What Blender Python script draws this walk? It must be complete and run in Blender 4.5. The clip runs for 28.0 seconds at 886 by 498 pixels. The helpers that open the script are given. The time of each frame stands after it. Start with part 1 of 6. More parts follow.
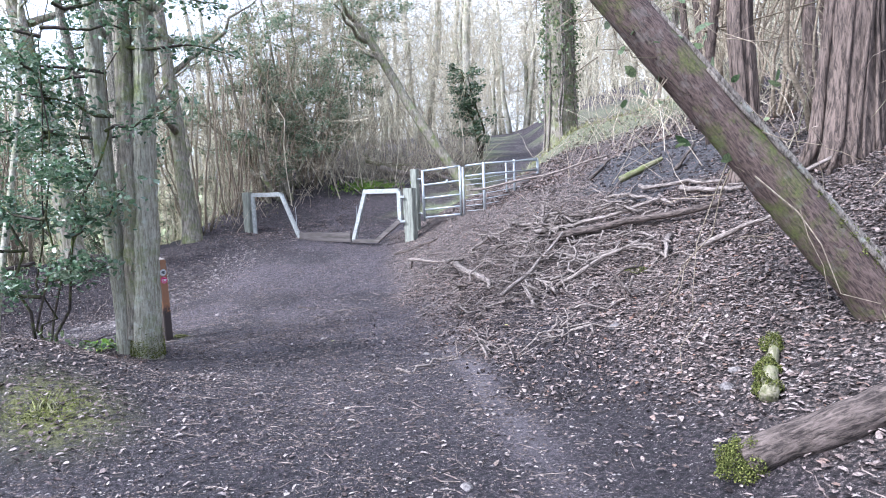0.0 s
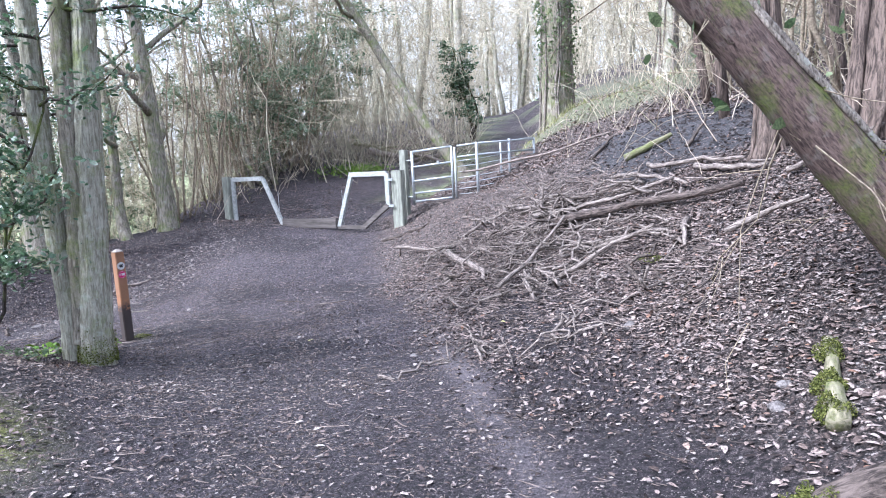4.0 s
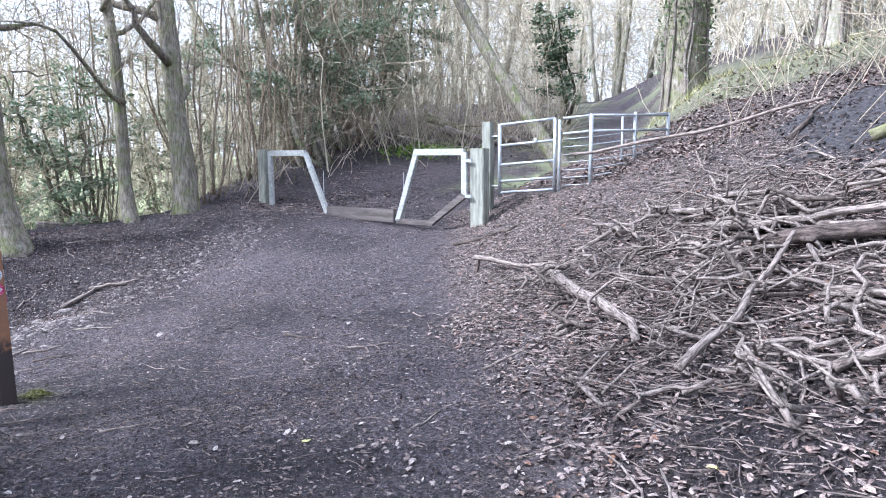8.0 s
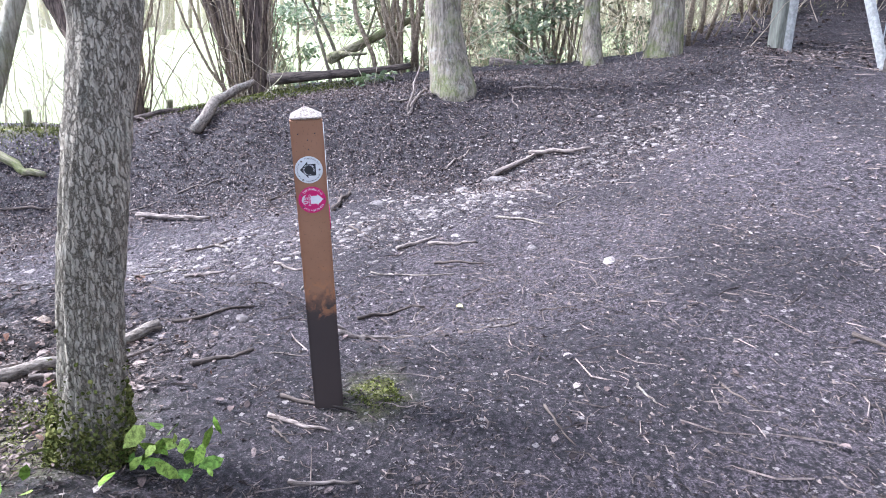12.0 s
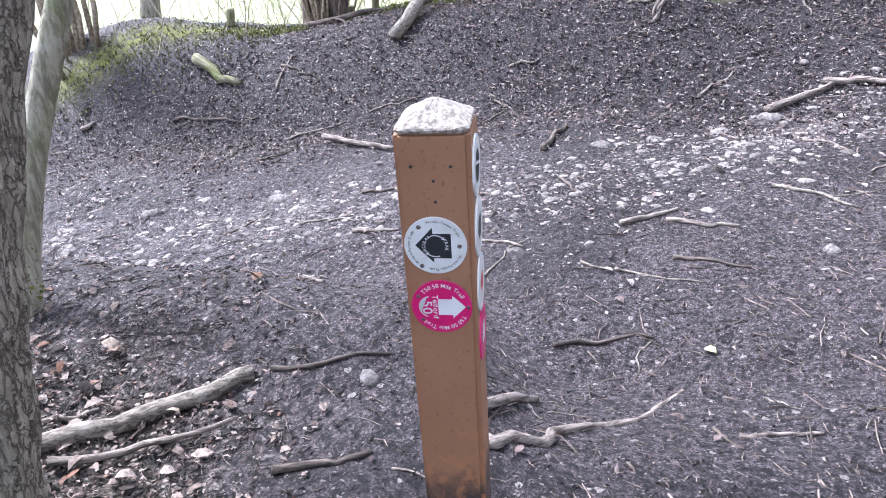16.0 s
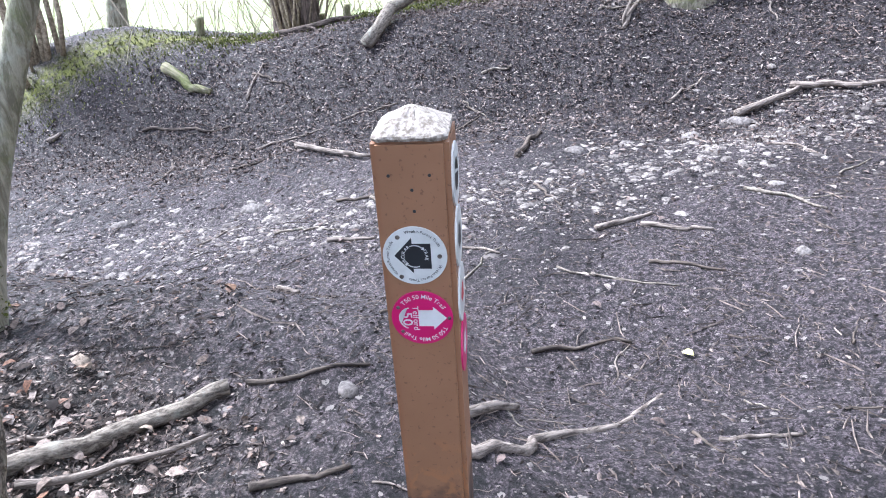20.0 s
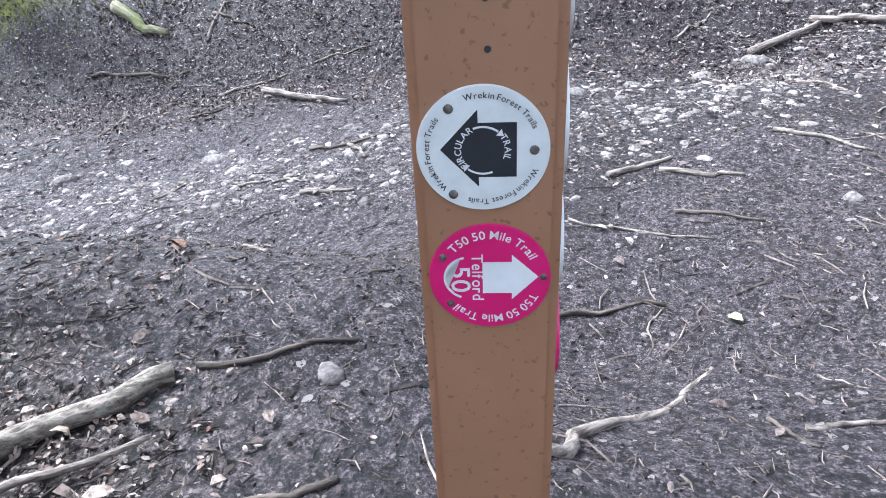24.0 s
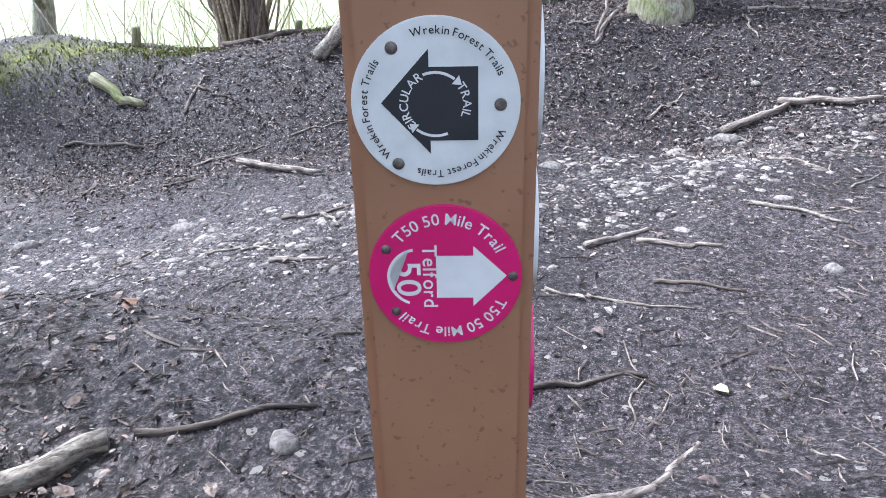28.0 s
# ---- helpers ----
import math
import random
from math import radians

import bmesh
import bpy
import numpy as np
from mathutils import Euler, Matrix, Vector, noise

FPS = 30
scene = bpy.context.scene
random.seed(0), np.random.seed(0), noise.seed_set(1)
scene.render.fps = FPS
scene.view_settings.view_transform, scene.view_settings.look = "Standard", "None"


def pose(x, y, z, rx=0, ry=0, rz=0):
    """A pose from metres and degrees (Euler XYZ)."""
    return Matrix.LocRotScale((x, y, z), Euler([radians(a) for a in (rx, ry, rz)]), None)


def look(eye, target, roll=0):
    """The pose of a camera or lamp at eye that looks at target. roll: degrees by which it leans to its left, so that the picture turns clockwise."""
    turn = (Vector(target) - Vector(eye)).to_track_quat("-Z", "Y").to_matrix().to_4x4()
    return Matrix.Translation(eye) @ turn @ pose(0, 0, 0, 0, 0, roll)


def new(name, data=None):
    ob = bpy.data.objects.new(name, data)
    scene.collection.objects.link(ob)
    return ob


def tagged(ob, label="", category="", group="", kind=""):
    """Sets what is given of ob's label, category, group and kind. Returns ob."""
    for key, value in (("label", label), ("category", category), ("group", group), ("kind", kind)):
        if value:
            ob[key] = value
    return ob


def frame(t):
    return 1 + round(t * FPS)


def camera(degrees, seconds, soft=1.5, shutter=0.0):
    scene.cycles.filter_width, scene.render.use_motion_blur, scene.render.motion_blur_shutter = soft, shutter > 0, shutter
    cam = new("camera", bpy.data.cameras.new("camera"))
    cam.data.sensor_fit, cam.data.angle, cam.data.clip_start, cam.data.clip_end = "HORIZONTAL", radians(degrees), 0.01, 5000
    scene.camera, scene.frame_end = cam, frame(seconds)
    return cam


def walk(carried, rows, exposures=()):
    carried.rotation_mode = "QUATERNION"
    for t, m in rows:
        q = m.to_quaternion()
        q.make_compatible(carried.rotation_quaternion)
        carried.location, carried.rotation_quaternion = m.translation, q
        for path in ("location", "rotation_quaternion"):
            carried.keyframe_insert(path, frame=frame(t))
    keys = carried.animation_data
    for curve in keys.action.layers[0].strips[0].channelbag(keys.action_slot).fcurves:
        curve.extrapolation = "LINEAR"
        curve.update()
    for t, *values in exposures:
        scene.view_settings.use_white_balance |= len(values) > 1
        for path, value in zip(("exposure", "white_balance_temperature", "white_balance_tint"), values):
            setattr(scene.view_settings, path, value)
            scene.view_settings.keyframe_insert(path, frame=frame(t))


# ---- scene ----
cam = camera(64.0, 28.0, soft=1.0)
PATH = [
    (0, (8.935, -3.606, 1.984), (7.507, -2.222, 1.774), -2.5),
    (0.5, (8.956, -3.625, 1.992), (7.52, -2.25, 1.77), -2.4),
    (1, (8.958, -3.625, 1.989), (7.525, -2.25, 1.756), -2.3),
    (1.5, (8.955, -3.621, 1.991), (7.528, -2.24, 1.757), -2.0),
    (2, (8.948, -3.604, 1.985), (7.521, -2.224, 1.747), -2.1),
    (2.5, (8.866, -3.582, 1.973), (7.441, -2.198, 1.736), -2.4),
    (3, (8.759, -3.397, 1.963), (7.337, -2.012, 1.72), -3.3),
    (3.5, (8.587, -3.207, 1.962), (7.163, -1.824, 1.721), -3.7),
    (5.5, (7.318, -1.872, 1.759), (5.974, -0.43, 1.419), 1.2),
    (6, (6.931, -1.566, 1.762), (5.601, -0.11, 1.429), 1.3),
    (6.5, (6.53, -1.32, 1.751), (5.131, 0.078, 1.453), 1.0),
    (7, (6.156, -1.094, 1.734), (4.657, 0.201, 1.459), -0.3),
    (7.5, (5.729, -0.847, 1.687), (4.211, 0.427, 1.419), -0.7),
    (8, (5.422, -0.527, 1.671), (3.877, 0.714, 1.4), -0.4),
    (8.5, (5.13, -0.453, 1.765), (3.597, 0.793, 1.452), -0.1),
    (9, (4.677, -0.165, 1.673), (3.08, 0.983, 1.311), 0.7),
    (9.5, (4.252, 0.019, 1.551), (2.524, 0.962, 1.197), 0.0),
    (10, (3.869, 0.091, 1.539), (2.043, 0.831, 1.194), -0.8),
    (10.5, (3.466, 0.218, 1.507), (1.572, 0.723, 1.11), -1.2),
    (11, (3.01, 0.236, 1.47), (1.14, 0.622, 0.876), -1.2),
    (11.5, (2.646, 0.355, 1.447), (0.774, 0.578, 0.779), -0.8),
    (13.5, (1.303, 0.324, 1.376), (-0.571, 0.186, 0.69), 0.7),
    (14, (1.108, 0.323, 1.37), (-0.72, 0.038, 0.612), -0.1),
    (14.5, (0.979, 0.368, 1.366), (-0.767, -0.095, 0.508), -1.6),
    (15, (0.912, 0.33, 1.352), (-0.81, -0.146, 0.453), -1.8),
    (15.5, (0.894, 0.29, 1.343), (-0.812, -0.201, 0.421), -2.3),
    (16, (0.887, 0.293, 1.349), (-0.813, -0.194, 0.414), -2.9),
    (16.5, (0.882, 0.303, 1.35), (-0.821, -0.164, 0.411), -3.2),
    (17, (0.886, 0.306, 1.351), (-0.817, -0.164, 0.415), -3.6),
    (17.5, (0.89, 0.305, 1.357), (-0.814, -0.157, 0.417), -3.5),
    (18, (0.891, 0.302, 1.355), (-0.816, -0.149, 0.416), -3.5),
    (18.5, (0.89, 0.3, 1.366), (-0.826, -0.139, 0.436), -3.4),
    (19, (0.892, 0.293, 1.365), (-0.827, -0.14, 0.438), -3.2),
    (19.5, (0.883, 0.285, 1.355), (-0.841, -0.134, 0.433), -3.1),
    (20, (0.87, 0.282, 1.344), (-0.855, -0.138, 0.423), -2.8),
    (20.5, (0.843, 0.274, 1.327), (-0.883, -0.131, 0.402), -3.2),
    (21, (0.809, 0.259, 1.31), (-0.909, -0.125, 0.361), -3.1),
    (21.5, (0.766, 0.248, 1.301), (-0.946, -0.118, 0.334), -3.3),
    (23.5, (0.51, 0.111, 1.124), (-1.17, -0.234, 0.095), -1.8),
    (24, (0.488, 0.103, 1.079), (-1.2, -0.238, 0.061), -2.2),
    (24.5, (0.477, 0.098, 1.048), (-1.236, -0.229, 0.068), -1.9),
    (25, (0.465, 0.096, 1.032), (-1.267, -0.221, 0.083), -1.7),
    (25.5, (0.447, 0.102, 0.998), (-1.298, -0.212, 0.072), -1.8),
    (26, (0.434, 0.102, 0.963), (-1.324, -0.208, 0.063), -1.6),
    (26.5, (0.43, 0.096, 0.963), (-1.354, -0.216, 0.114), -1.4),
    (27, (0.429, 0.091, 0.968), (-1.363, -0.217, 0.134), -0.7),
    (27.5, (0.427, 0.099, 0.976), (-1.372, -0.203, 0.157), -0.5),
    (28, (0.419, 0.107, 0.979), (-1.384, -0.185, 0.164), -0.5),
]
walk(cam, [(t, look(eye, target, roll)) for t, eye, target, roll in PATH],
     [(0, 1.88, 5250, 14), (3, 1.92, 5250, 14), (6, 2.02, 5250, 14), (9, 1.98, 5250, 14), (11.5, 2.40, 5350, 17), (14, 2.28, 5400, 17), (17, 2.42, 5420, 14), (21, 2.36, 5400, 10), (24, 2.46, 5350, 7), (28, 2.3, 5370, 9)])
# ---- the lie of the land ----
ALONG, ACROSS = (-0.78, 0.63), (0.63, 0.78)      # along the track, and to its right
TRACK_S = (-60, -14, -9, -6, -4, -2, 0, 1.5, 3, 5, 7, 9, 10, 12, 14, 16, 22, 30, 40, 60, 90)
TRACK_Z = (1.2, 0.55, 0.40, 0.28, 0.18, 0.08, 0.01, 0.0, 0.12, 0.34, 0.53, 0.73, 0.94, 1.40, 1.82, 2.22, 3.1, 3.95, 4.5, 5.2, 6.0)
BEND_S = (7, 8, 9.3, 10.5, 11.4, 15, 25.7, 40, 70)          # the track beyond the gates bears right and climbs
BEND_N = (1.8, 3.2, 5.0, 6.3, 6.9, 7.8, 10.2, 14, 22)


def ease(a, b, v):
    t = np.clip((v - a) / (b - a), 0, 1)
    return t * t * (3 - 2 * t)


def lattice(ix, iy, seed):
    h = (ix.astype(np.int64) * 374761393 + iy.astype(np.int64) * 668265263 + seed * 974634777) & 0xFFFFFFFF
    h = ((h ^ (h >> 13)) * 1274126177) & 0xFFFFFFFF
    return ((h ^ (h >> 16)) & 0xFFFFFF) / float(0xFFFFFF)


def vnoise(x, y, seed=0):
    """Smooth noise between -1 and 1."""
    ix, iy = np.floor(x), np.floor(y)
    fx, fy = x - ix, y - iy
    fx, fy = fx * fx * (3 - 2 * fx), fy * fy * (3 - 2 * fy)
    a, b = lattice(ix, iy, seed), lattice(ix + 1, iy, seed)
    c, d = lattice(ix, iy + 1, seed), lattice(ix + 1, iy + 1, seed)
    return 2 * ((a * (1 - fx) + b * fx) * (1 - fy) + (c * (1 - fx) + d * fx) * fy) - 1


def track(x, y):
    return ALONG[0] * x + ALONG[1] * y, ACROSS[0] * x + ACROSS[1] * y


def off_track(s, n):
    """Distance from the middle of the climbing track beyond the gates."""
    return np.where((s > 7) & (s < 33), np.abs(n - np.interp(s, BEND_S, BEND_N)), 99.0)


def bank_toe(s):
    """Where the bank begins, across the track."""
    return np.where(s > 6.3, np.maximum(np.interp(s, BEND_S, BEND_N) + 0.6, 3.05), np.clip(3.35 - 0.2 * s, 3.05, 4.3))


def soft(v, w):
    return w * np.logaddexp(0, v / w)


def rim_line(y):
    """x of the brow above the field."""
    return -7.4 - 0.9 * soft(y - 4.0, 0.7) + 0.5 * soft(-1.6 - y, 0.5)


def level(x, y):
    """Height of the bare ground, without its small lumps."""
    x, y = np.asarray(x, float), np.asarray(y, float)
    s, n = track(x, y)
    z = sum(np.interp(s + d, TRACK_S, TRACK_Z) for d in (-1.0, -0.5, 0, 0.5, 1.0)) / 5
    # gully with loose stones beside the track, falling to the south
    floor = np.clip(-0.42 + 0.12 * y, -1.0, 0.6)
    m = ease(1.5, -0.8, n) * ease(0.0, -1.1, x + 0.25 + 0.75 * ease(0.2, -0.5, y)) * ease(5.0, 2.6, y)
    z = z * (1 - m) + np.minimum(floor, z) * m
    # its far side climbs to a mossy brow
    brow = np.clip(0.32 + 0.085 * y - 0.05 * soft(-1.0 - y, 0.4) + 0.42 * ease(-3.2, -5.2, y), -0.75, 0.74)
    wide = ease(0.3, 3.0, y)
    toe = -4.55 + 1.1 * wide
    b = ease(toe, toe - 1.5 - 2.0 * wide, x) * ease(1.5, 0.0, n)
    z = np.maximum(z, z * (1 - b) + brow * b)
    # bank on the other side
    up = soft(n - bank_toe(s), 0.12)
    steep = 0.48 - 0.07 * ease(2.5, 6.0, s) + 0.7 * ease(7.5, 10.5, s)
    foot = 4.5 - 3.1 * ease(7.5, 10.5, s)
    z = z + steep * np.minimum(up, foot) + 0.26 * np.maximum(up - foot, 0) * (up < 40) + 9.2 * (up >= 40)
    # hump beside the start
    z = z + 0.60 * np.exp(-(((x - 1.95) / 1.5) ** 2 + ((y + 2.2) / 1.0) ** 2))
    z = z + 0.14 * np.exp(-(((x - 0.9) / 0.5) ** 2 + ((y + 0.62) / 0.4) ** 2))
    # meadow below the brow
    r = rim_line(y)
    f = ease(r - 0.2, r - 3.2, x)
    z = z * (1 - f) + (-1.05 - 0.02 * np.clip(-x - 10, 0, 200) * 0.2) * f
    return z

# ---- sky, sun ----
world = bpy.data.worlds.new("sky")
scene.world = world
world.use_nodes = True
wn = world.node_tree.nodes
sky = wn.new("ShaderNodeTexSky")
sky.sky_type, sky.sun_disc = "NISHITA", False
sky.sun_elevation, sky.sun_rotation = radians(48), radians(200)
sky.air_density, sky.dust_density, sky.ozone_density = 1.0, 4.0, 1.0
wn["Background"].inputs["Strength"].default_value = 0.125
haze = wn.new("ShaderNodeMix")                     # thin bright cloud over the blue
haze.data_type = "RGBA"
haze.inputs[0].default_value, haze.inputs[7].default_value = 0.6, (6.2, 6.3, 6.4, 1)
world.node_tree.links.new(sky.outputs["Color"], haze.inputs[6])
world.node_tree.links.new(haze.outputs[2], wn["Background"].inputs["Color"])
sun = new("sun", bpy.data.lights.new("sun", "SUN"))
sun.data.energy, sun.data.angle, sun.data.color = 2.7, radians(12), (1.0, 0.96, 0.90)
sun.matrix_world = look((-10 * math.sin(radians(20)), -10 * math.cos(radians(20)), 11), (0, 0, 0))


# ---- materials ----
def material(name):
    m = bpy.data.materials.new(name)
    m.use_nodes = True
    nt = m.node_tree
    return m, nt, nt.nodes["Principled BSDF"]


def node(nt, kind, **values):
    n = nt.nodes.new("ShaderNode" + kind)
    for key, value in values.items():
        n.inputs[key.replace("_", " ")].default_value = value
    return n


def noise_fac(nt, scale, detail=5.0, rough=0.6, coords="Object", stretch=None, distort=0.0, along=None):
    tc = nt.nodes.new("ShaderNodeTexCoord")
    out = tc.outputs[coords]
    if along:
        turn = node(nt, "Mapping", Rotation=Vector(along).rotation_difference(Vector((0, 0, 1))).to_euler())
        nt.links.new(out, turn.inputs["Vector"])
        out = turn.outputs["Vector"]
    if stretch:
        mp = node(nt, "Mapping", Scale=stretch)
        nt.links.new(out, mp.inputs["Vector"])
        out = mp.outputs["Vector"]
    n = node(nt, "TexNoise", Scale=scale, Detail=detail, Roughness=rough, Distortion=distort)
    nt.links.new(out, n.inputs["Vector"])
    return n.outputs["Fac"]


def ramp(nt, fac, *stops):
    r = nt.nodes.new("ShaderNodeValToRGB")
    while len(r.color_ramp.elements) < len(stops):
        r.color_ramp.elements.new(0.5)
    for e, (at, col) in zip(r.color_ramp.elements, stops):
        e.position, e.color = at, (*col, 1)
    nt.links.new(fac, r.inputs["Fac"])
    return r.outputs["Color"]


def mix(nt, fac, a, b, kind="MIX"):
    m = nt.nodes.new("ShaderNodeMix")
    m.data_type, m.blend_type = "RGBA", kind
    for sock, v in ((m.inputs[0], fac), (m.inputs[6], a), (m.inputs[7], b)):
        if hasattr(v, "links"):
            nt.links.new(v, sock)
        else:
            sock.default_value = v if not isinstance(v, tuple) else (*v, 1)[:4]
    return m.outputs[2]


def maths(nt, op, a, b=0.0):
    m = nt.nodes.new("ShaderNodeMath")
    m.operation = op
    for sock, v in zip(m.inputs, (a, b)):
        if hasattr(v, "links"):
            nt.links.new(v, sock)
        else:
            sock.default_value = v
    return m.outputs[0]


def attr(nt, name):
    a = nt.nodes.new("ShaderNodeAttribute")
    a.attribute_name = name
    return a.outputs["Fac"]


def bump(nt, bsdf, height, strength=0.5, distance=0.02):
    b = node(nt, "Bump", Strength=strength, Distance=distance)
    nt.links.new(height, b.inputs["Height"])
    nt.links.new(b.outputs["Normal"], bsdf.inputs["Normal"])


def simple(name, dark, light, scale=12.0, rough=0.8, metal=0.0, bumps=0.3, dist=0.01, stretch=None, distort=0.0, random_tint=None):
    """Two-tone grained surface; random_tint: (source, dark, light) varies it from piece to piece."""
    m, nt, bs = material(name)
    f = noise_fac(nt, scale, 6, 0.65, stretch=stretch, distort=distort)
    big = noise_fac(nt, scale * 0.17, 3, 0.5)
    col = ramp(nt, f, (0.38, dark), (0.62, light))
    col = mix(nt, maths(nt, "MULTIPLY", big, 0.45), col, tuple(0.55 * v for v in dark))
    if random_tint:
        source, a, b = random_tint
        if source == "island":
            fac = nt.nodes.new("ShaderNodeNewGeometry").outputs["Random Per Island"]
        else:
            fac = nt.nodes.new("ShaderNodeObjectInfo").outputs["Random"]
        col = mix(nt, 1.0, col, ramp(nt, fac, (0.0, a), (1.0, b)), "MULTIPLY")
    nt.links.new(col, bs.inputs["Base Color"])
    bs.inputs["Roughness"].default_value = rough
    bs.inputs["Metallic"].default_value = metal
    bs.inputs["Specular IOR Level"].default_value = 0.25 if rough > 0.75 else 0.5
    bump(nt, bs, f, bumps, dist)
    return m


def bark(name, dark, light, moss=0.0, ridge=18.0, depth=0.02, lichen=0.0, along=None, sharp=0.09, long=0.14, cracks=0.0):
    m, nt, bs = material(name)
    f = noise_fac(nt, ridge, 8, 0.72, stretch=(1, 1, long), distort=0.5, along=along)
    big = noise_fac(nt, 2.2, 4, 0.6)
    col = ramp(nt, f, (0.5 - sharp, dark), (0.5 + sharp, light))
    col = mix(nt, maths(nt, "MULTIPLY", big, 0.4), col, tuple(0.6 * v for v in dark))
    if cracks:
        tc = nt.nodes.new("ShaderNodeTexCoord")
        squash = node(nt, "Mapping", Scale=(1, 1, 0.2))
        warp = node(nt, "TexNoise", Scale=30.0, Detail=5.0, Roughness=0.7)
        nt.links.new(tc.outputs["Object"], squash.inputs["Vector"])
        nt.links.new(tc.outputs["Object"], warp.inputs["Vector"])
        v = node(nt, "TexVoronoi", Scale=cracks)
        v.feature = "DISTANCE_TO_EDGE"
        nt.links.new(mix(nt, 0.035, squash.outputs["Vector"], warp.outputs["Color"], "ADD"), v.inputs["Vector"])
        gap = ramp(nt, v.outputs["Distance"], (0.0, (0, 0, 0)), (0.11, (1, 1, 1)))
        col = mix(nt, gap, tuple(0.62 * c for c in dark), col)
        f = maths(nt, "ADD", maths(nt, "MULTIPLY", gap, 0.8), maths(nt, "MULTIPLY", f, 0.6))
    if lichen:
        l = ramp(nt, noise_fac(nt, 9, 4, 0.7), (0.56, (0, 0, 0)), (0.64, (1, 1, 1)))
        col = mix(nt, maths(nt, "MULTIPLY", l, lichen), col, (0.42, 0.44, 0.38))
    if moss:
        g = ramp(nt, noise_fac(nt, 3.1, 6, 0.75), (0.5 - 0.2 * moss, (0, 0, 0)), (0.68, (1, 1, 1)))
        col = mix(nt, maths(nt, "MULTIPLY", g, 0.8), col, ramp(nt, noise_fac(nt, 60, 3, 0.6), (0.3, (0.05, 0.075, 0.015)), (0.7, (0.17, 0.2, 0.045))))
    nt.links.new(col, bs.inputs["Base Color"])
    bs.inputs["Roughness"].default_value = 0.9
    bs.inputs["Specular IOR Level"].default_value = 0.2
    bump(nt, bs, f, 0.9, depth)
    return m


def leafy(name, *tones, rough=0.85, gloss=0.1, through_light=0.0):
    """Leaves that differ from one to the next."""
    m, nt, bs = material(name)
    rnd = nt.nodes.new("ShaderNodeNewGeometry").outputs["Random Per Island"]
    col = ramp(nt, rnd, *[(i / max(1, len(tones) - 1), c) for i, c in enumerate(tones)])
    col = mix(nt, 0.8, col, ramp(nt, noise_fac(nt, 75, 5, 0.75), (0.38, (0.22, 0.21, 0.20)), (0.60, (1.2, 1.17, 1.15))), "MULTIPLY")
    nt.links.new(col, bs.inputs["Base Color"])
    bs.inputs["Roughness"].default_value = rough
    bs.inputs["Specular IOR Level"].default_value = gloss
    if through_light:
        glow, blend = node(nt, "BsdfTranslucent"), node(nt, "MixShader", Fac=through_light)
        nt.links.new(col, glow.inputs["Color"])
        nt.links.new(bs.outputs[0], blend.inputs[1])
        nt.links.new(glow.outputs[0], blend.inputs[2])
        nt.links.new(blend.outputs[0], nt.nodes["Material Output"].inputs["Surface"])
    return m


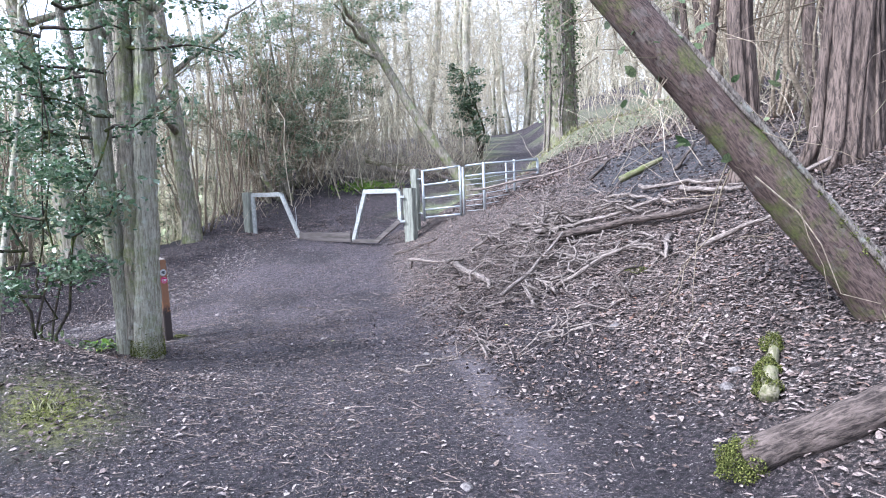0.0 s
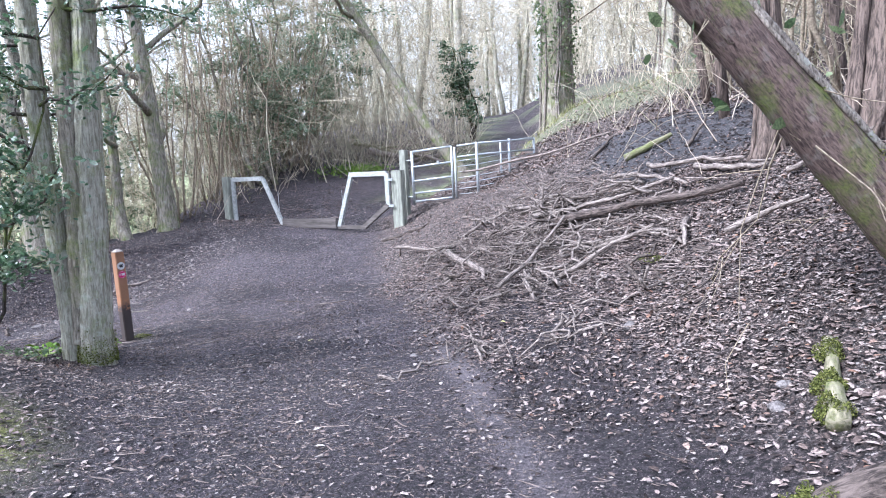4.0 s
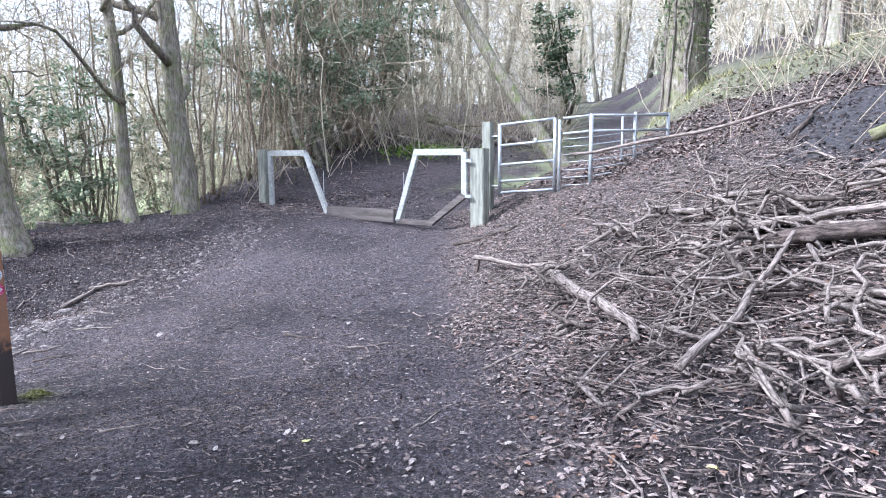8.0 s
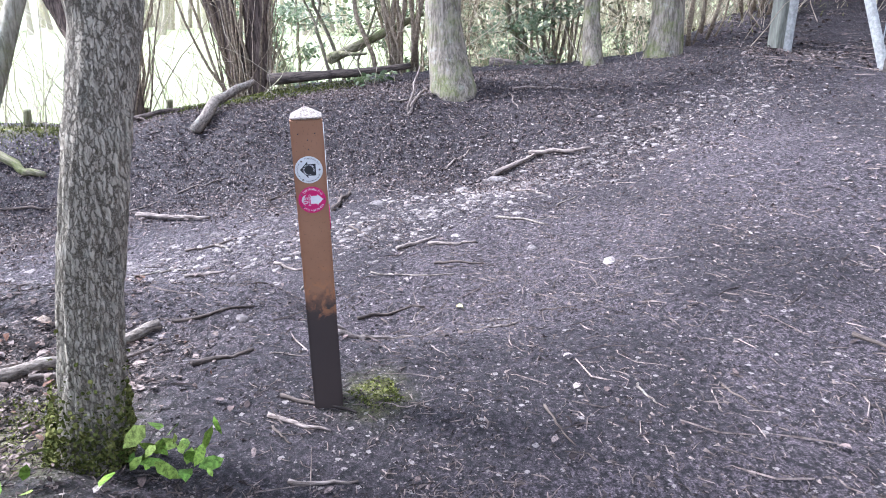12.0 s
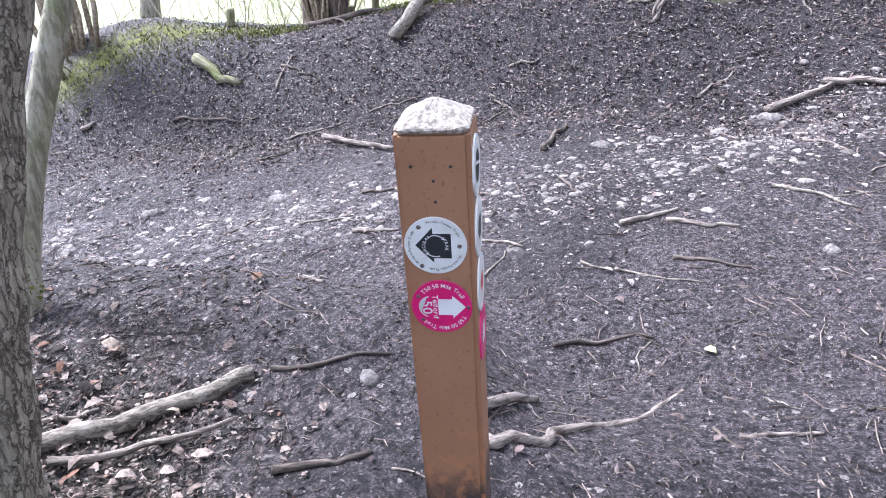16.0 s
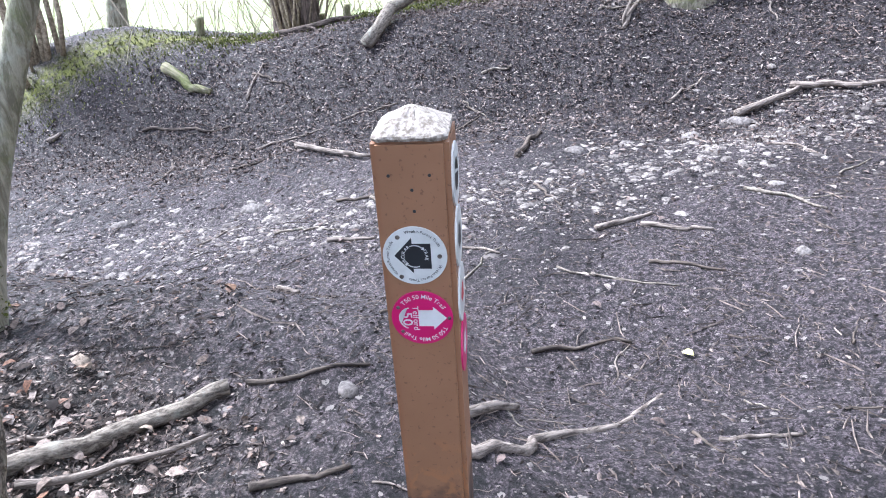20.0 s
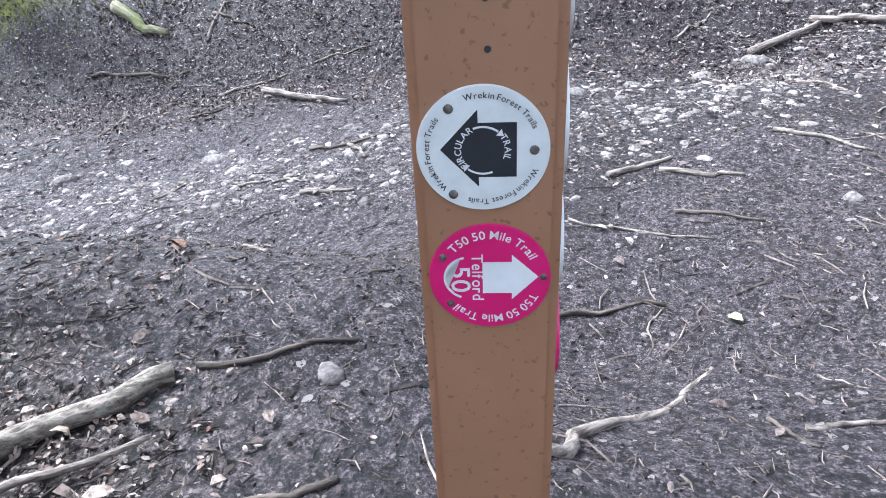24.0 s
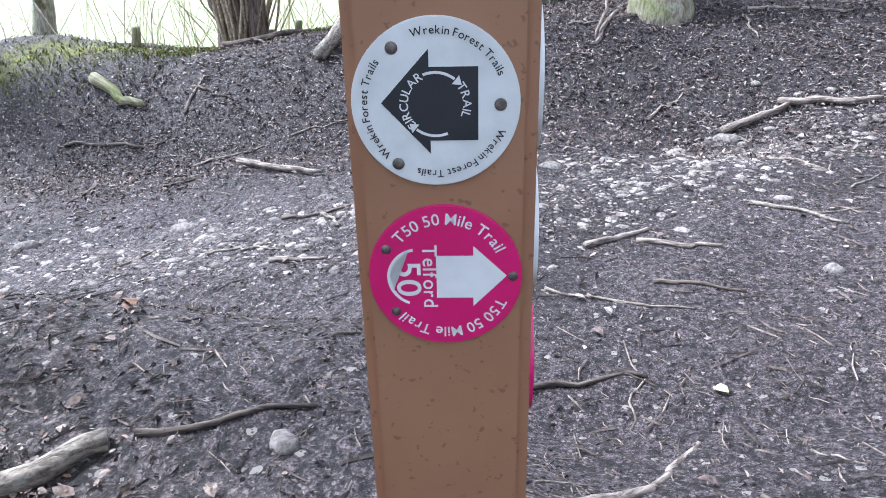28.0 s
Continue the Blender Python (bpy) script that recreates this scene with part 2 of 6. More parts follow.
def ground_material():
    m, nt, bs = material("forest_soil")
    fine, mid, big = noise_fac(nt, 125, 10, 0.8), noise_fac(nt, 14, 9, 0.75), noise_fac(nt, 0.9, 4, 0.55)
    soil = ramp(nt, fine, (0.42, (0.012, 0.010, 0.010)), (0.5, (0.055, 0.0445, 0.0445)), (0.585, (0.24, 0.205, 0.20)))
    soil = mix(nt, maths(nt, "MULTIPLY", mid, 0.45), soil, (0.058, 0.047, 0.048))
    trodden = mix(nt, 0.55, ramp(nt, mid, (0.41, (0.022, 0.018, 0.019)), (0.59, (0.125, 0.108, 0.110))), ramp(nt, fine, (0.43, (0.012, 0.010, 0.010)), (0.58, (0.175, 0.152, 0.152))))
    soil = mix(nt, maths(nt, "MULTIPLY", attr(nt, "trodden"), maths(nt, "MULTIPLY", big, 0.8)), soil, trodden)
    mould = ramp(nt, fine, (0.42, (0.016, 0.013, 0.012)), (0.5, (0.075, 0.058, 0.051)), (0.58, (0.26, 0.21, 0.185)))
    # matted leaves: warped cells, each its own tone, shade painted in where they part
    for scale, blur in ((30, 0.030), (47, 0.022)):
        tc = nt.nodes.new("ShaderNodeTexCoord")
        warp = node(nt, "TexNoise", Scale=scale * 0.7, Detail=4.0)
        nt.links.new(tc.outputs["Object"], warp.inputs["Vector"])
        v = node(nt, "TexVoronoi", Scale=float(scale), Randomness=1.0)
        nt.links.new(mix(nt, blur * 2, tc.outputs["Object"], warp.outputs["Color"], "ADD"), v.inputs["Vector"])
        sep = nt.nodes.new("ShaderNodeSeparateColor")
        nt.links.new(v.outputs["Color"], sep.inputs[0])
        tone = ramp(nt, sep.outputs[0], (0.0, (0.03, 0.023, 0.021)), (0.3, (0.10, 0.075, 0.065)), (0.6, (0.19, 0.148, 0.13)), (0.85, (0.28, 0.232, 0.21)), (1.0, (0.40, 0.35, 0.32)))
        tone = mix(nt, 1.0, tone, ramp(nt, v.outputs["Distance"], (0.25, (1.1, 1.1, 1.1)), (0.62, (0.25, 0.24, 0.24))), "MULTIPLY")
        mould = mix(nt, maths(nt, "GREATER_THAN", sep.outputs[1], 0.4), mould, tone)
    soil = mix(nt, 1.0, soil, (0.82, 0.80, 0.90), "MULTIPLY")
    soil = mix(nt, attr(nt, "leafy"), soil, mould)
    soil = mix(nt, maths(nt, "MULTIPLY", attr(nt, "rut"), 0.5), soil, ramp(nt, fine, (0.35, (0.085, 0.073, 0.077)), (0.65, (0.18, 0.158, 0.165))))
    # relief shade painted into the soil: clod noise darkens and lightens its colour
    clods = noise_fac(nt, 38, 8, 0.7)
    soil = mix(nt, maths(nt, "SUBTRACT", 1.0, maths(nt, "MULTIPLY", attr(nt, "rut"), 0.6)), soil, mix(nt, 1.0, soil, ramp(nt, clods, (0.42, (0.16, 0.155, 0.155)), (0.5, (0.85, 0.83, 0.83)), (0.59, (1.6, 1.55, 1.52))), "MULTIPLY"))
    # soil colour cut to under half where this mask is set
    soil = mix(nt, attr(nt, "damp"), soil, mix(nt, 1.0, soil, (0.43, 0.415, 0.43), "MULTIPLY"))
    # crumbs: broken leaf and grit pressed into the soil; the last pass adds near-black specks
    for scale, share, tone in ((44, 0.94, (0.30, 0.265, 0.245)), (105, 0.84, (0.20, 0.173, 0.16)), (130, 0.55, (0.009, 0.0075, 0.0075))):
        tc = nt.nodes.new("ShaderNodeTexCoord")
        warp = node(nt, "TexNoise", Scale=40.0, Detail=2.0)
        nt.links.new(tc.outputs["Object"], warp.inputs["Vector"])
        at = mix(nt, 0.018, tc.outputs["Object"], warp.outputs["Color"], "ADD")
        v = node(nt, "TexVoronoi", Scale=float(scale))
        nt.links.new(at, v.inputs["Vector"])
        sep = nt.nodes.new("ShaderNodeSeparateColor")
        nt.links.new(v.outputs["Color"], sep.inputs[0])
        spot = maths(nt, "MULTIPLY", maths(nt, "GREATER_THAN", sep.outputs[0], share), maths(nt, "LESS_THAN", v.outputs["Distance"], maths(nt, "MULTIPLY", sep.outputs[1], 0.62)))
        soil = mix(nt, maths(nt, "MULTIPLY", spot, maths(nt, "SUBTRACT", 0.9, maths(nt, "MULTIPLY", attr(nt, "rut"), 0.7))), soil, tone)
    coal = ramp(nt, fine, (0.40, (0.005, 0.005, 0.006)), (0.60, (0.075, 0.075, 0.085)))
    soil = mix(nt, maths(nt, "MULTIPLY", attr(nt, "coal"), ramp(nt, mid, (0.40, (0.45,) * 3), (0.58, (1, 1, 1)))), soil, coal)
    moss = ramp(nt, fine, (0.38, (0.06, 0.066, 0.013)), (0.62, (0.30, 0.30, 0.075)))
    edge = ramp(nt, mid, (0.38, (0, 0, 0)), (0.55, (1, 1, 1)))
    soil = mix(nt, maths(nt, "MULTIPLY", attr(nt, "moss"), edge), soil, moss)
    grass = ramp(nt, noise_fac(nt, 3.0, 8, 0.75), (0.3, (0.20, 0.245, 0.10)), (0.7, (0.36, 0.40, 0.205)))
    soil = mix(nt, attr(nt, "grass"), soil, grass)
    nt.links.new(soil, bs.inputs["Base Color"])
    rough = ramp(nt, mid, (0.36, (0.55,) * 3), (0.64, (0.92,) * 3))
    nt.links.new(rough, bs.inputs["Roughness"])
    h = maths(nt, "ADD", maths(nt, "MULTIPLY", fine, 0.35), maths(nt, "ADD", mid, maths(nt, "MULTIPLY", clods, 0.6)))
    bs.inputs["Specular IOR Level"].default_value = 0.3
    bump(nt, bs, h, 1.0, 0.04)
    return m


SOIL = ground_material()
BARK_GREY = bark("grey_bark", (0.105, 0.09, 0.07), (0.31, 0.272, 0.218), 0.2, 34, 0.012, 0.3)
BARK_RIDGED = bark("ridged_bark", (0.25, 0.218, 0.172), (0.56, 0.505, 0.415), 0.0, 90, 0.02, 0.15, None, 0.12, 0.3, 75.0)
BARK_PALE = bark("pale_smooth_bark", (0.17, 0.155, 0.115), (0.40, 0.375, 0.30), 0.1, 45, 0.008, 0.4)
BARK_RED = bark("red_brown_bark", (0.045, 0.030, 0.027), (0.19, 0.135, 0.115), 0.05, 75, 0.02, 0.1, (-0.48, -0.384, 0.79), 0.11, 0.22)
BARK_BRANCH = bark("mottled_branch_bark", (0.07, 0.057, 0.048), (0.33, 0.285, 0.24), 0.0, 70, 0.012, 0.35, None, 0.11, 0.4)
BARK_BROWN = bark("fissured_brown_bark", (0.045, 0.034, 0.029), (0.21, 0.158, 0.13), 0.0, 32, 0.03)
BARK_DARK = bark("dark_bark", (0.025, 0.02, 0.018), (0.10, 0.08, 0.065), 0.2, 22, 0.01)
# far trunks: light bark, paled further to paint distance haze into it
BARK_FAR = bark("hazed_far_bark", (0.28, 0.255, 0.21), (0.52, 0.49, 0.41), 0.2, 14, 0.01)
TWIG_MID = simple("pale_twig_bark", (0.27, 0.24, 0.18), (0.54, 0.49, 0.39), 14, 0.9, random_tint=("island", (0.55, 0.5, 0.45), (1.15, 1.1, 1.0)))
STEM = simple("thin_stem_bark", (0.17, 0.14, 0.105), (0.46, 0.40, 0.31), 30, 0.85, random_tint=("island", (0.55, 0.5, 0.45), (1.1, 1.05, 1.0)))
# light far twigs, their colour paled further to stand in for haze
TWIG_FAR = simple("hazed_far_twig", (0.46, 0.43, 0.35), (0.68, 0.65, 0.55), 10, 0.9, random_tint=("island", (0.6, 0.55, 0.5), (1.15, 1.1, 1.0)))
DEADWOOD = bark("dead_wood", (0.075, 0.06, 0.052), (0.32, 0.268, 0.235), 0.0, 70, 0.008)
DEADWOOD_DARK = bark("wet_dead_wood", (0.035, 0.028, 0.025), (0.15, 0.12, 0.10), 0.0, 40, 0.008)
DEADWOOD_MOSSY = bark("mossy_dead_wood", (0.09, 0.075, 0.055), (0.33, 0.28, 0.22), 0.95, 30, 0.012)
MOSS = leafy("moss_tufts", (0.04, 0.05, 0.012), (0.10, 0.115, 0.03), (0.20, 0.205, 0.065), rough=0.9, gloss=0.1)
LITTER = leafy("fallen_leaves", (0.014, 0.011, 0.011), (0.04, 0.031, 0.029), (0.10, 0.076, 0.067), (0.17, 0.130, 0.116), (0.24, 0.19, 0.172), (0.27, 0.22, 0.20), (0.32, 0.272, 0.25), (0.19, 0.11, 0.077))
LITTER_DULL = leafy("dull_dry_leaves", (0.012, 0.010, 0.010), (0.035, 0.027, 0.024), (0.08, 0.061, 0.054), (0.15, 0.117, 0.102), (0.21, 0.17, 0.15), (0.26, 0.218, 0.198), (0.13, 0.07, 0.048))
BARK_LOG = bark("dull_log_bark", (0.03, 0.023, 0.02), (0.19, 0.148, 0.127), 0.0, 48, 0.03, 0.0, None, 0.1, 0.2)
LITTER_DARK = leafy("rotting_leaves", (0.02, 0.016, 0.016), (0.065, 0.05, 0.046), (0.12, 0.092, 0.085), (0.18, 0.145, 0.135), (0.31, 0.268, 0.25))
LITTER_BIG = leafy("large_dry_leaves", (0.25, 0.17, 0.10), (0.27, 0.22, 0.175), (0.13, 0.075, 0.05), (0.31, 0.265, 0.22), (0.19, 0.15, 0.125))
LITTER_PALE = leafy("pale_leaves", (0.22, 0.19, 0.17), (0.40, 0.365, 0.335), (0.14, 0.11, 0.094), (0.28, 0.245, 0.222), (0.10, 0.076, 0.066))
CRUMB = simple("twig_debris", (0.08, 0.064, 0.058), (0.30, 0.25, 0.225), 30, 0.85, random_tint=("island", (0.15, 0.14, 0.14), (1.35, 1.3, 1.25)))
CRUMB_DARK = simple("soil_crumbs", (0.012, 0.010, 0.010), (0.07, 0.058, 0.056), 30, 0.9, random_tint=("island", (0.4, 0.4, 0.4), (1.3, 1.25, 1.2)))
STONE = simple("pale_stone", (0.11, 0.098, 0.094), (0.36, 0.33, 0.315), 60, 0.9, bumps=0.6, random_tint=("island", (0.3, 0.28, 0.28), (1.08, 1.05, 1.02)))
STONE_DULL = simple("dull_grey_stone", (0.075, 0.066, 0.063), (0.25, 0.228, 0.218), 45, 0.9, bumps=0.8, random_tint=("object", (0.7, 0.68, 0.68), (1.15, 1.13, 1.12)))
HOLLY = leafy("dark_evergreen_leaf", (0.035, 0.075, 0.035), (0.07, 0.135, 0.065), (0.13, 0.2, 0.11), (0.26, 0.31, 0.21), rough=0.32, gloss=0.6, through_light=0.4)
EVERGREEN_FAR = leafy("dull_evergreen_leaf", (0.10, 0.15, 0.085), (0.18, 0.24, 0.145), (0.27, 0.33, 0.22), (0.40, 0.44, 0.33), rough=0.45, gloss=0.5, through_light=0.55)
IVY = leafy("ivy_leaf", (0.06, 0.10, 0.04), (0.13, 0.18, 0.08), (0.24, 0.29, 0.15), rough=0.4, gloss=0.5, through_light=0.4)
FRESH = leafy("fresh_green_leaf", (0.10, 0.20, 0.03), (0.20, 0.32, 0.05), (0.28, 0.36, 0.09), rough=0.5)
GRASS = leafy("grass_blade", (0.16, 0.18, 0.06), (0.28, 0.29, 0.12), (0.46, 0.43, 0.28), rough=0.6)
BRAMBLE = leafy("dry_undergrowth", (0.26, 0.21, 0.16), (0.46, 0.39, 0.31), (0.6, 0.53, 0.43), (0.36, 0.36, 0.22), rough=0.8)


# ---- mesh tools ----
class Pile:
    """Gathers rings and flakes into one mesh."""

    def __init__(self):
        self.v, self.f, self.count = [], [], 0

    def add(self, verts, faces):
        self.v.append(np.asarray(verts, float).reshape(-1, 3))
        self.f.extend([tuple(i + self.count for i in f) for f in faces])
        self.count += len(self.v[-1])

    def mesh(self, name, mat, smooth=True):
        me = bpy.data.meshes.new(name)
        me.from_pydata(np.concatenate(self.v).tolist(), [], self.f)
        me.materials.append(mat)
        if smooth:
            me.polygons.foreach_set("use_smooth", np.ones(len(me.polygons), bool))
        me.update()
        return me


def flakes(name, mat, shapes, tris, smooth=False):
    """Many alike small pieces: shapes (pieces, points, 3), tris the faces of one."""
    n, k = shapes.shape[:2]
    faces = (np.asarray(tris)[None] + (np.arange(n) * k)[:, None, None]).reshape(-1, 3)
    me = bpy.data.meshes.new(name)
    me.vertices.add(n * k)
    me.vertices.foreach_set("co", shapes.reshape(-1).astype(np.float32))
    me.loops.add(faces.size)
    me.loops.foreach_set("vertex_index", faces.reshape(-1).astype(np.int32))
    me.polygons.add(len(faces))
    me.polygons.foreach_set("loop_start", np.arange(0, faces.size, 3, dtype=np.int32))
    me.polygons.foreach_set("use_smooth", np.full(len(faces), smooth, bool))
    me.materials.append(mat)
    me.update(calc_edges=True)
    me.validate()
    return me


def tube(pile, line, radii, sides=8, cap=True, lumps=0.0, rng=None, relief=None):
    """A round limb along a line of points."""
    line, radii = np.asarray(line, float), np.asarray(radii, float)
    way = np.gradient(line, axis=0)
    way /= np.linalg.norm(way, axis=1)[:, None] + 1e-9
    side = np.cross(way, (0.31, 0.17, 0.93) if abs(way[0, 2]) < 0.8 else (0.95, 0.1, 0.3))
    side /= np.linalg.norm(side, axis=1)[:, None] + 1e-9
    other = np.cross(way, side)
    a = np.linspace(0, 2 * np.pi, sides, endpoint=False)
    r = radii[:, None] * np.ones(sides)
    if lumps:
        r = r * (1 + lumps * (rng.random((len(line), sides)) - 0.5))
    if relief is not None:
        r = r * relief
    ring = line[:, None] + r[..., None] * (np.cos(a)[None, :, None] * side[:, None] + np.sin(a)[None, :, None] * other[:, None])
    k = len(line)
    faces = [(i * sides + j, i * sides + (j + 1) % sides, (i + 1) * sides + (j + 1) % sides, (i + 1) * sides + j) for i in range(k - 1) for j in range(sides)]
    if cap:
        faces += [tuple(range(sides - 1, -1, -1)), tuple((k - 1) * sides + j for j in range(sides))]
    pile.add(ring, faces)


def bent(a, b, steps, wobble, rng, sag=0.0):
    """A crooked line from a to b."""
    a, b = np.asarray(a, float), np.asarray(b, float)
    t = np.linspace(0, 1, steps)[:, None]
    line = a + (b - a) * t
    off = np.cumsum(rng.normal(0, 1, (steps, 3)), 0)
    off -= t * off[-1]
    line += off * wobble * np.linalg.norm(b - a) / steps ** 0.5
    line[:, 2] -= sag * 4 * (t * (1 - t))[:, 0]
    return line


def part(name, mesh, parent, label=""):
    ob = new(name, mesh)
    ob.parent = parent
    return tagged(ob, label)


def block(x, y, z, bevel=0.004, cuts=None):
    """A bevelled block of that size, centred in x and y, standing on z = 0."""
    bm = bmesh.new()
    bmesh.ops.create_cube(bm, size=1)
    for v in bm.verts:
        v.co = Vector((v.co.x * x, v.co.y * y, (v.co.z + 0.5) * z))
    bmesh.ops.bevel(bm, geom=bm.edges[:], offset=bevel, segments=2, affect="EDGES")
    return bm


def finish(name, bm, mat, smooth=False):
    me = bpy.data.meshes.new(name)
    bm.to_mesh(me)
    bm.free()
    me.materials.append(mat)
    if smooth:
        me.polygons.foreach_set("use_smooth", np.ones(len(me.polygons), bool))
    return me


def g(x, y):
    return float(level(x, y) + lumps(np.asarray(x, float), np.asarray(y, float)))


def lumps(x, y):
    """Small unevenness of the ground."""
    r = np.hypot(x, y)
    near = ease(60, 20, r)
    s, n = track(x, y)
    trod = ease(4.0, 3.0, n) * ease(-1.5, 0.5, n)
    z = 0.05 * vnoise(x * 0.9, y * 0.9, 3) + 0.022 * vnoise(x * 3.1, y * 3.1, 4)
    z *= 1 - 0.55 * trod
    churn = 0.35 + 0.65 * ease(-0.3, 0.5, vnoise(x * 0.8, y * 0.8, 7))
    z += churn * (0.015 * vnoise(x * 8.3, y * 8.3, 5) + 0.014 * np.abs(vnoise(x * 15, y * 15, 6)) + 0.008 * vnoise(x * 27, y * 27, 12))
    return z * near * ease(0.05, 0.5, r)


def spoil(x, y):
    """Where dark spoil lies bare on the bank."""
    s, n = track(x, y)
    c = np.exp(-(((s - 1.7) / 2.4) ** 2 + ((n - 7.4) / 1.25) ** 2))
    return ease(0.3, 0.6, c + 0.25 * vnoise(x * 2, y * 2, 8))


def churned(s, n):
    """The dark strip of clods between the wheel rut and the leaves."""
    return np.exp(-(((n - 4.35) / 0.5) ** 2)) * ease(-8.5, -7.0, s) * ease(1.0, -1.5, s)


# ---- the ground: one sheet to the horizon ----
def spaced(a, b, step, far):
    mid = np.arange(a, b + step / 2, step)
    out = []
    d, v = step, 0.0
    while v < far:
        d *= 1.13
        v += d
        out.append(v)
    out = np.array(out)
    return np.concatenate([a - out[::-1], mid, b + out])


def build_ground():
    xs, ys = spaced(-7.5, 9.6, 0.037, 900), spaced(-4.6, 7.2, 0.037, 900)
    X, Y = np.meshgrid(xs, ys)
    far = np.hypot(X, Y)
    Z = level(X, Y) + lumps(X, Y)
    co = np.stack([X, Y, Z], -1).reshape(-1, 3)
    nx, ny = len(xs), len(ys)
    i = (np.arange(ny - 1)[:, None] * nx + np.arange(nx - 1)[None]).reshape(-1)
    quads = np.stack([i, i + 1, i + nx + 1, i + nx], -1)
    me = bpy.data.meshes.new("ground")
    me.vertices.add(len(co))
    me.vertices.foreach_set("co", co.reshape(-1).astype(np.float32))
    me.loops.add(quads.size)
    me.loops.foreach_set("vertex_index", quads.reshape(-1).astype(np.int32))
    me.polygons.add(len(quads))
    me.polygons.foreach_set("loop_start", np.arange(0, quads.size, 4, dtype=np.int32))
    me.polygons.foreach_set("use_smooth", np.ones(len(quads), bool))
    me.update(calc_edges=True)
    s, n = track(X, Y)
    rim = rim_line(Y)
    grass = ease(rim - 0.9, rim - 2.0, X)
    green = ease(4.6, 6.5, n) * ease(6.5, 9.0, s) * ease(20, 13, s) * 0.3 * ease(0.25, 0.6, vnoise(X * 0.5, Y * 0.5, 9) * 0.5 + 0.6)
    trodden = ease(3.6, 2.6, n + 0.3 * vnoise(X * 0.7, Y * 0.7, 2)) * ease(-0.8, 0.6, n) * ease(34, 20, np.abs(s))
    # the track past the gates bears right and uphill
    bend = off_track(s, n)
    trodden = np.maximum(trodden * ease(11, 8, s), ease(1.1, 0.6, bend + 0.3 * vnoise(X * 1.5, Y * 1.5, 50)))
    green = np.maximum(green, 0.5 * ease(0.8, 1.3, bend) * ease(3.0, 1.8, bend) * ease(9.0, 10.5, s) * ease(-0.3, 0.4, vnoise(X * 1.2, Y * 1.2, 52)))
    green = green * (1 - trodden)
    moss = np.exp(-(((X - rim - 0.06) / 0.17) ** 2)) * ease(0.6, -1.2, Y)
    moss = np.maximum(moss, 0.9 * np.exp(-(((X - 3.4) / 0.5) ** 2 + ((Y + 2.2) / 0.35) ** 2)))
    moss = np.maximum(moss, 0.8 * np.exp(-(((X + 0.02) / 0.13) ** 2 + ((Y - 0.22) / 0.1) ** 2)))
    moss = np.maximum(moss, 0.9 * np.exp(-(((X - 0.35) / 0.3) ** 2 + ((Y + 0.85) / 0.22) ** 2)))
    coal = spoil(X, Y)
    rut = np.exp(-(((n - 3.62 - 0.12 * vnoise(s * 0.6, 0 * s, 41)) / 0.17) ** 2)) * ease(-9.5, -7.5, s) * ease(1.8, 0.2, s)
    rut = rut * (0.55 + 0.45 * ease(-0.5, 0.3, vnoise(X * 2.5, Y * 2.5, 43)))
    # share of darker soil: churned strip, patches, near track, hump, slope below brow
    damp = churned(s, n)
    damp = np.maximum(damp, 0.8 * ease(0.0, 0.5, vnoise(X * 0.9, Y * 0.9, 44)) * ease(5.0, 3.5, n))
    damp = np.maximum(damp, 1.0 * ease(-0.5, -3.0, s) * ease(5.0, 4.0, n) * (0.75 + 0.25 * vnoise(X * 1.5, Y * 1.5, 46))) * (1 - rut)
    damp = np.maximum(damp, 0.9 * np.exp(-(((X - 2.6) / 1.7) ** 2 + ((Y + 2.5) / 1.1) ** 2)))
    damp = np.maximum(damp, 0.85 * ease(-3.5, -4.7, X + 0.5 * vnoise(X * 1.2, Y * 1.2, 51)) * ease(1.5, 0.0, n) * ease(rim + 0.2, rim + 0.6, X))
    leafmould = ease(-0.35, 0.35, n - bank_toe(s) + 0.25 * vnoise(X * 1.3, Y * 1.3, 21)) * ease(14, 8, n) * (1 - 0.95 * churned(s, n))
    leafmould = np.maximum(leafmould, ease(-0.2, -1.2, Y + 0.45 * X + 0.6 * vnoise(X * 2, Y * 2, 32)) * ease(-1.0, -0.45, X + 0.25 * vnoise(X * 1.7, Y * 1.7, 39)) * ease(2.6, 1.4, X))
    for name, val in (("leafy", leafmould), ("rut", rut), ("damp", damp), ("grass", np.maximum(grass, green)), ("trodden", trodden), ("moss", moss), ("coal", coal)):
        a = me.attributes.new(name, "FLOAT", "POINT")
        a.data.foreach_set("value", np.clip(val, 0, 1).reshape(-1).astype(np.float32))
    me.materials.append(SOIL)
    return tagged(new("ground", me), "dark trodden earth track with banks and a pale meadow beyond", "ground", kind="structure")


build_ground()


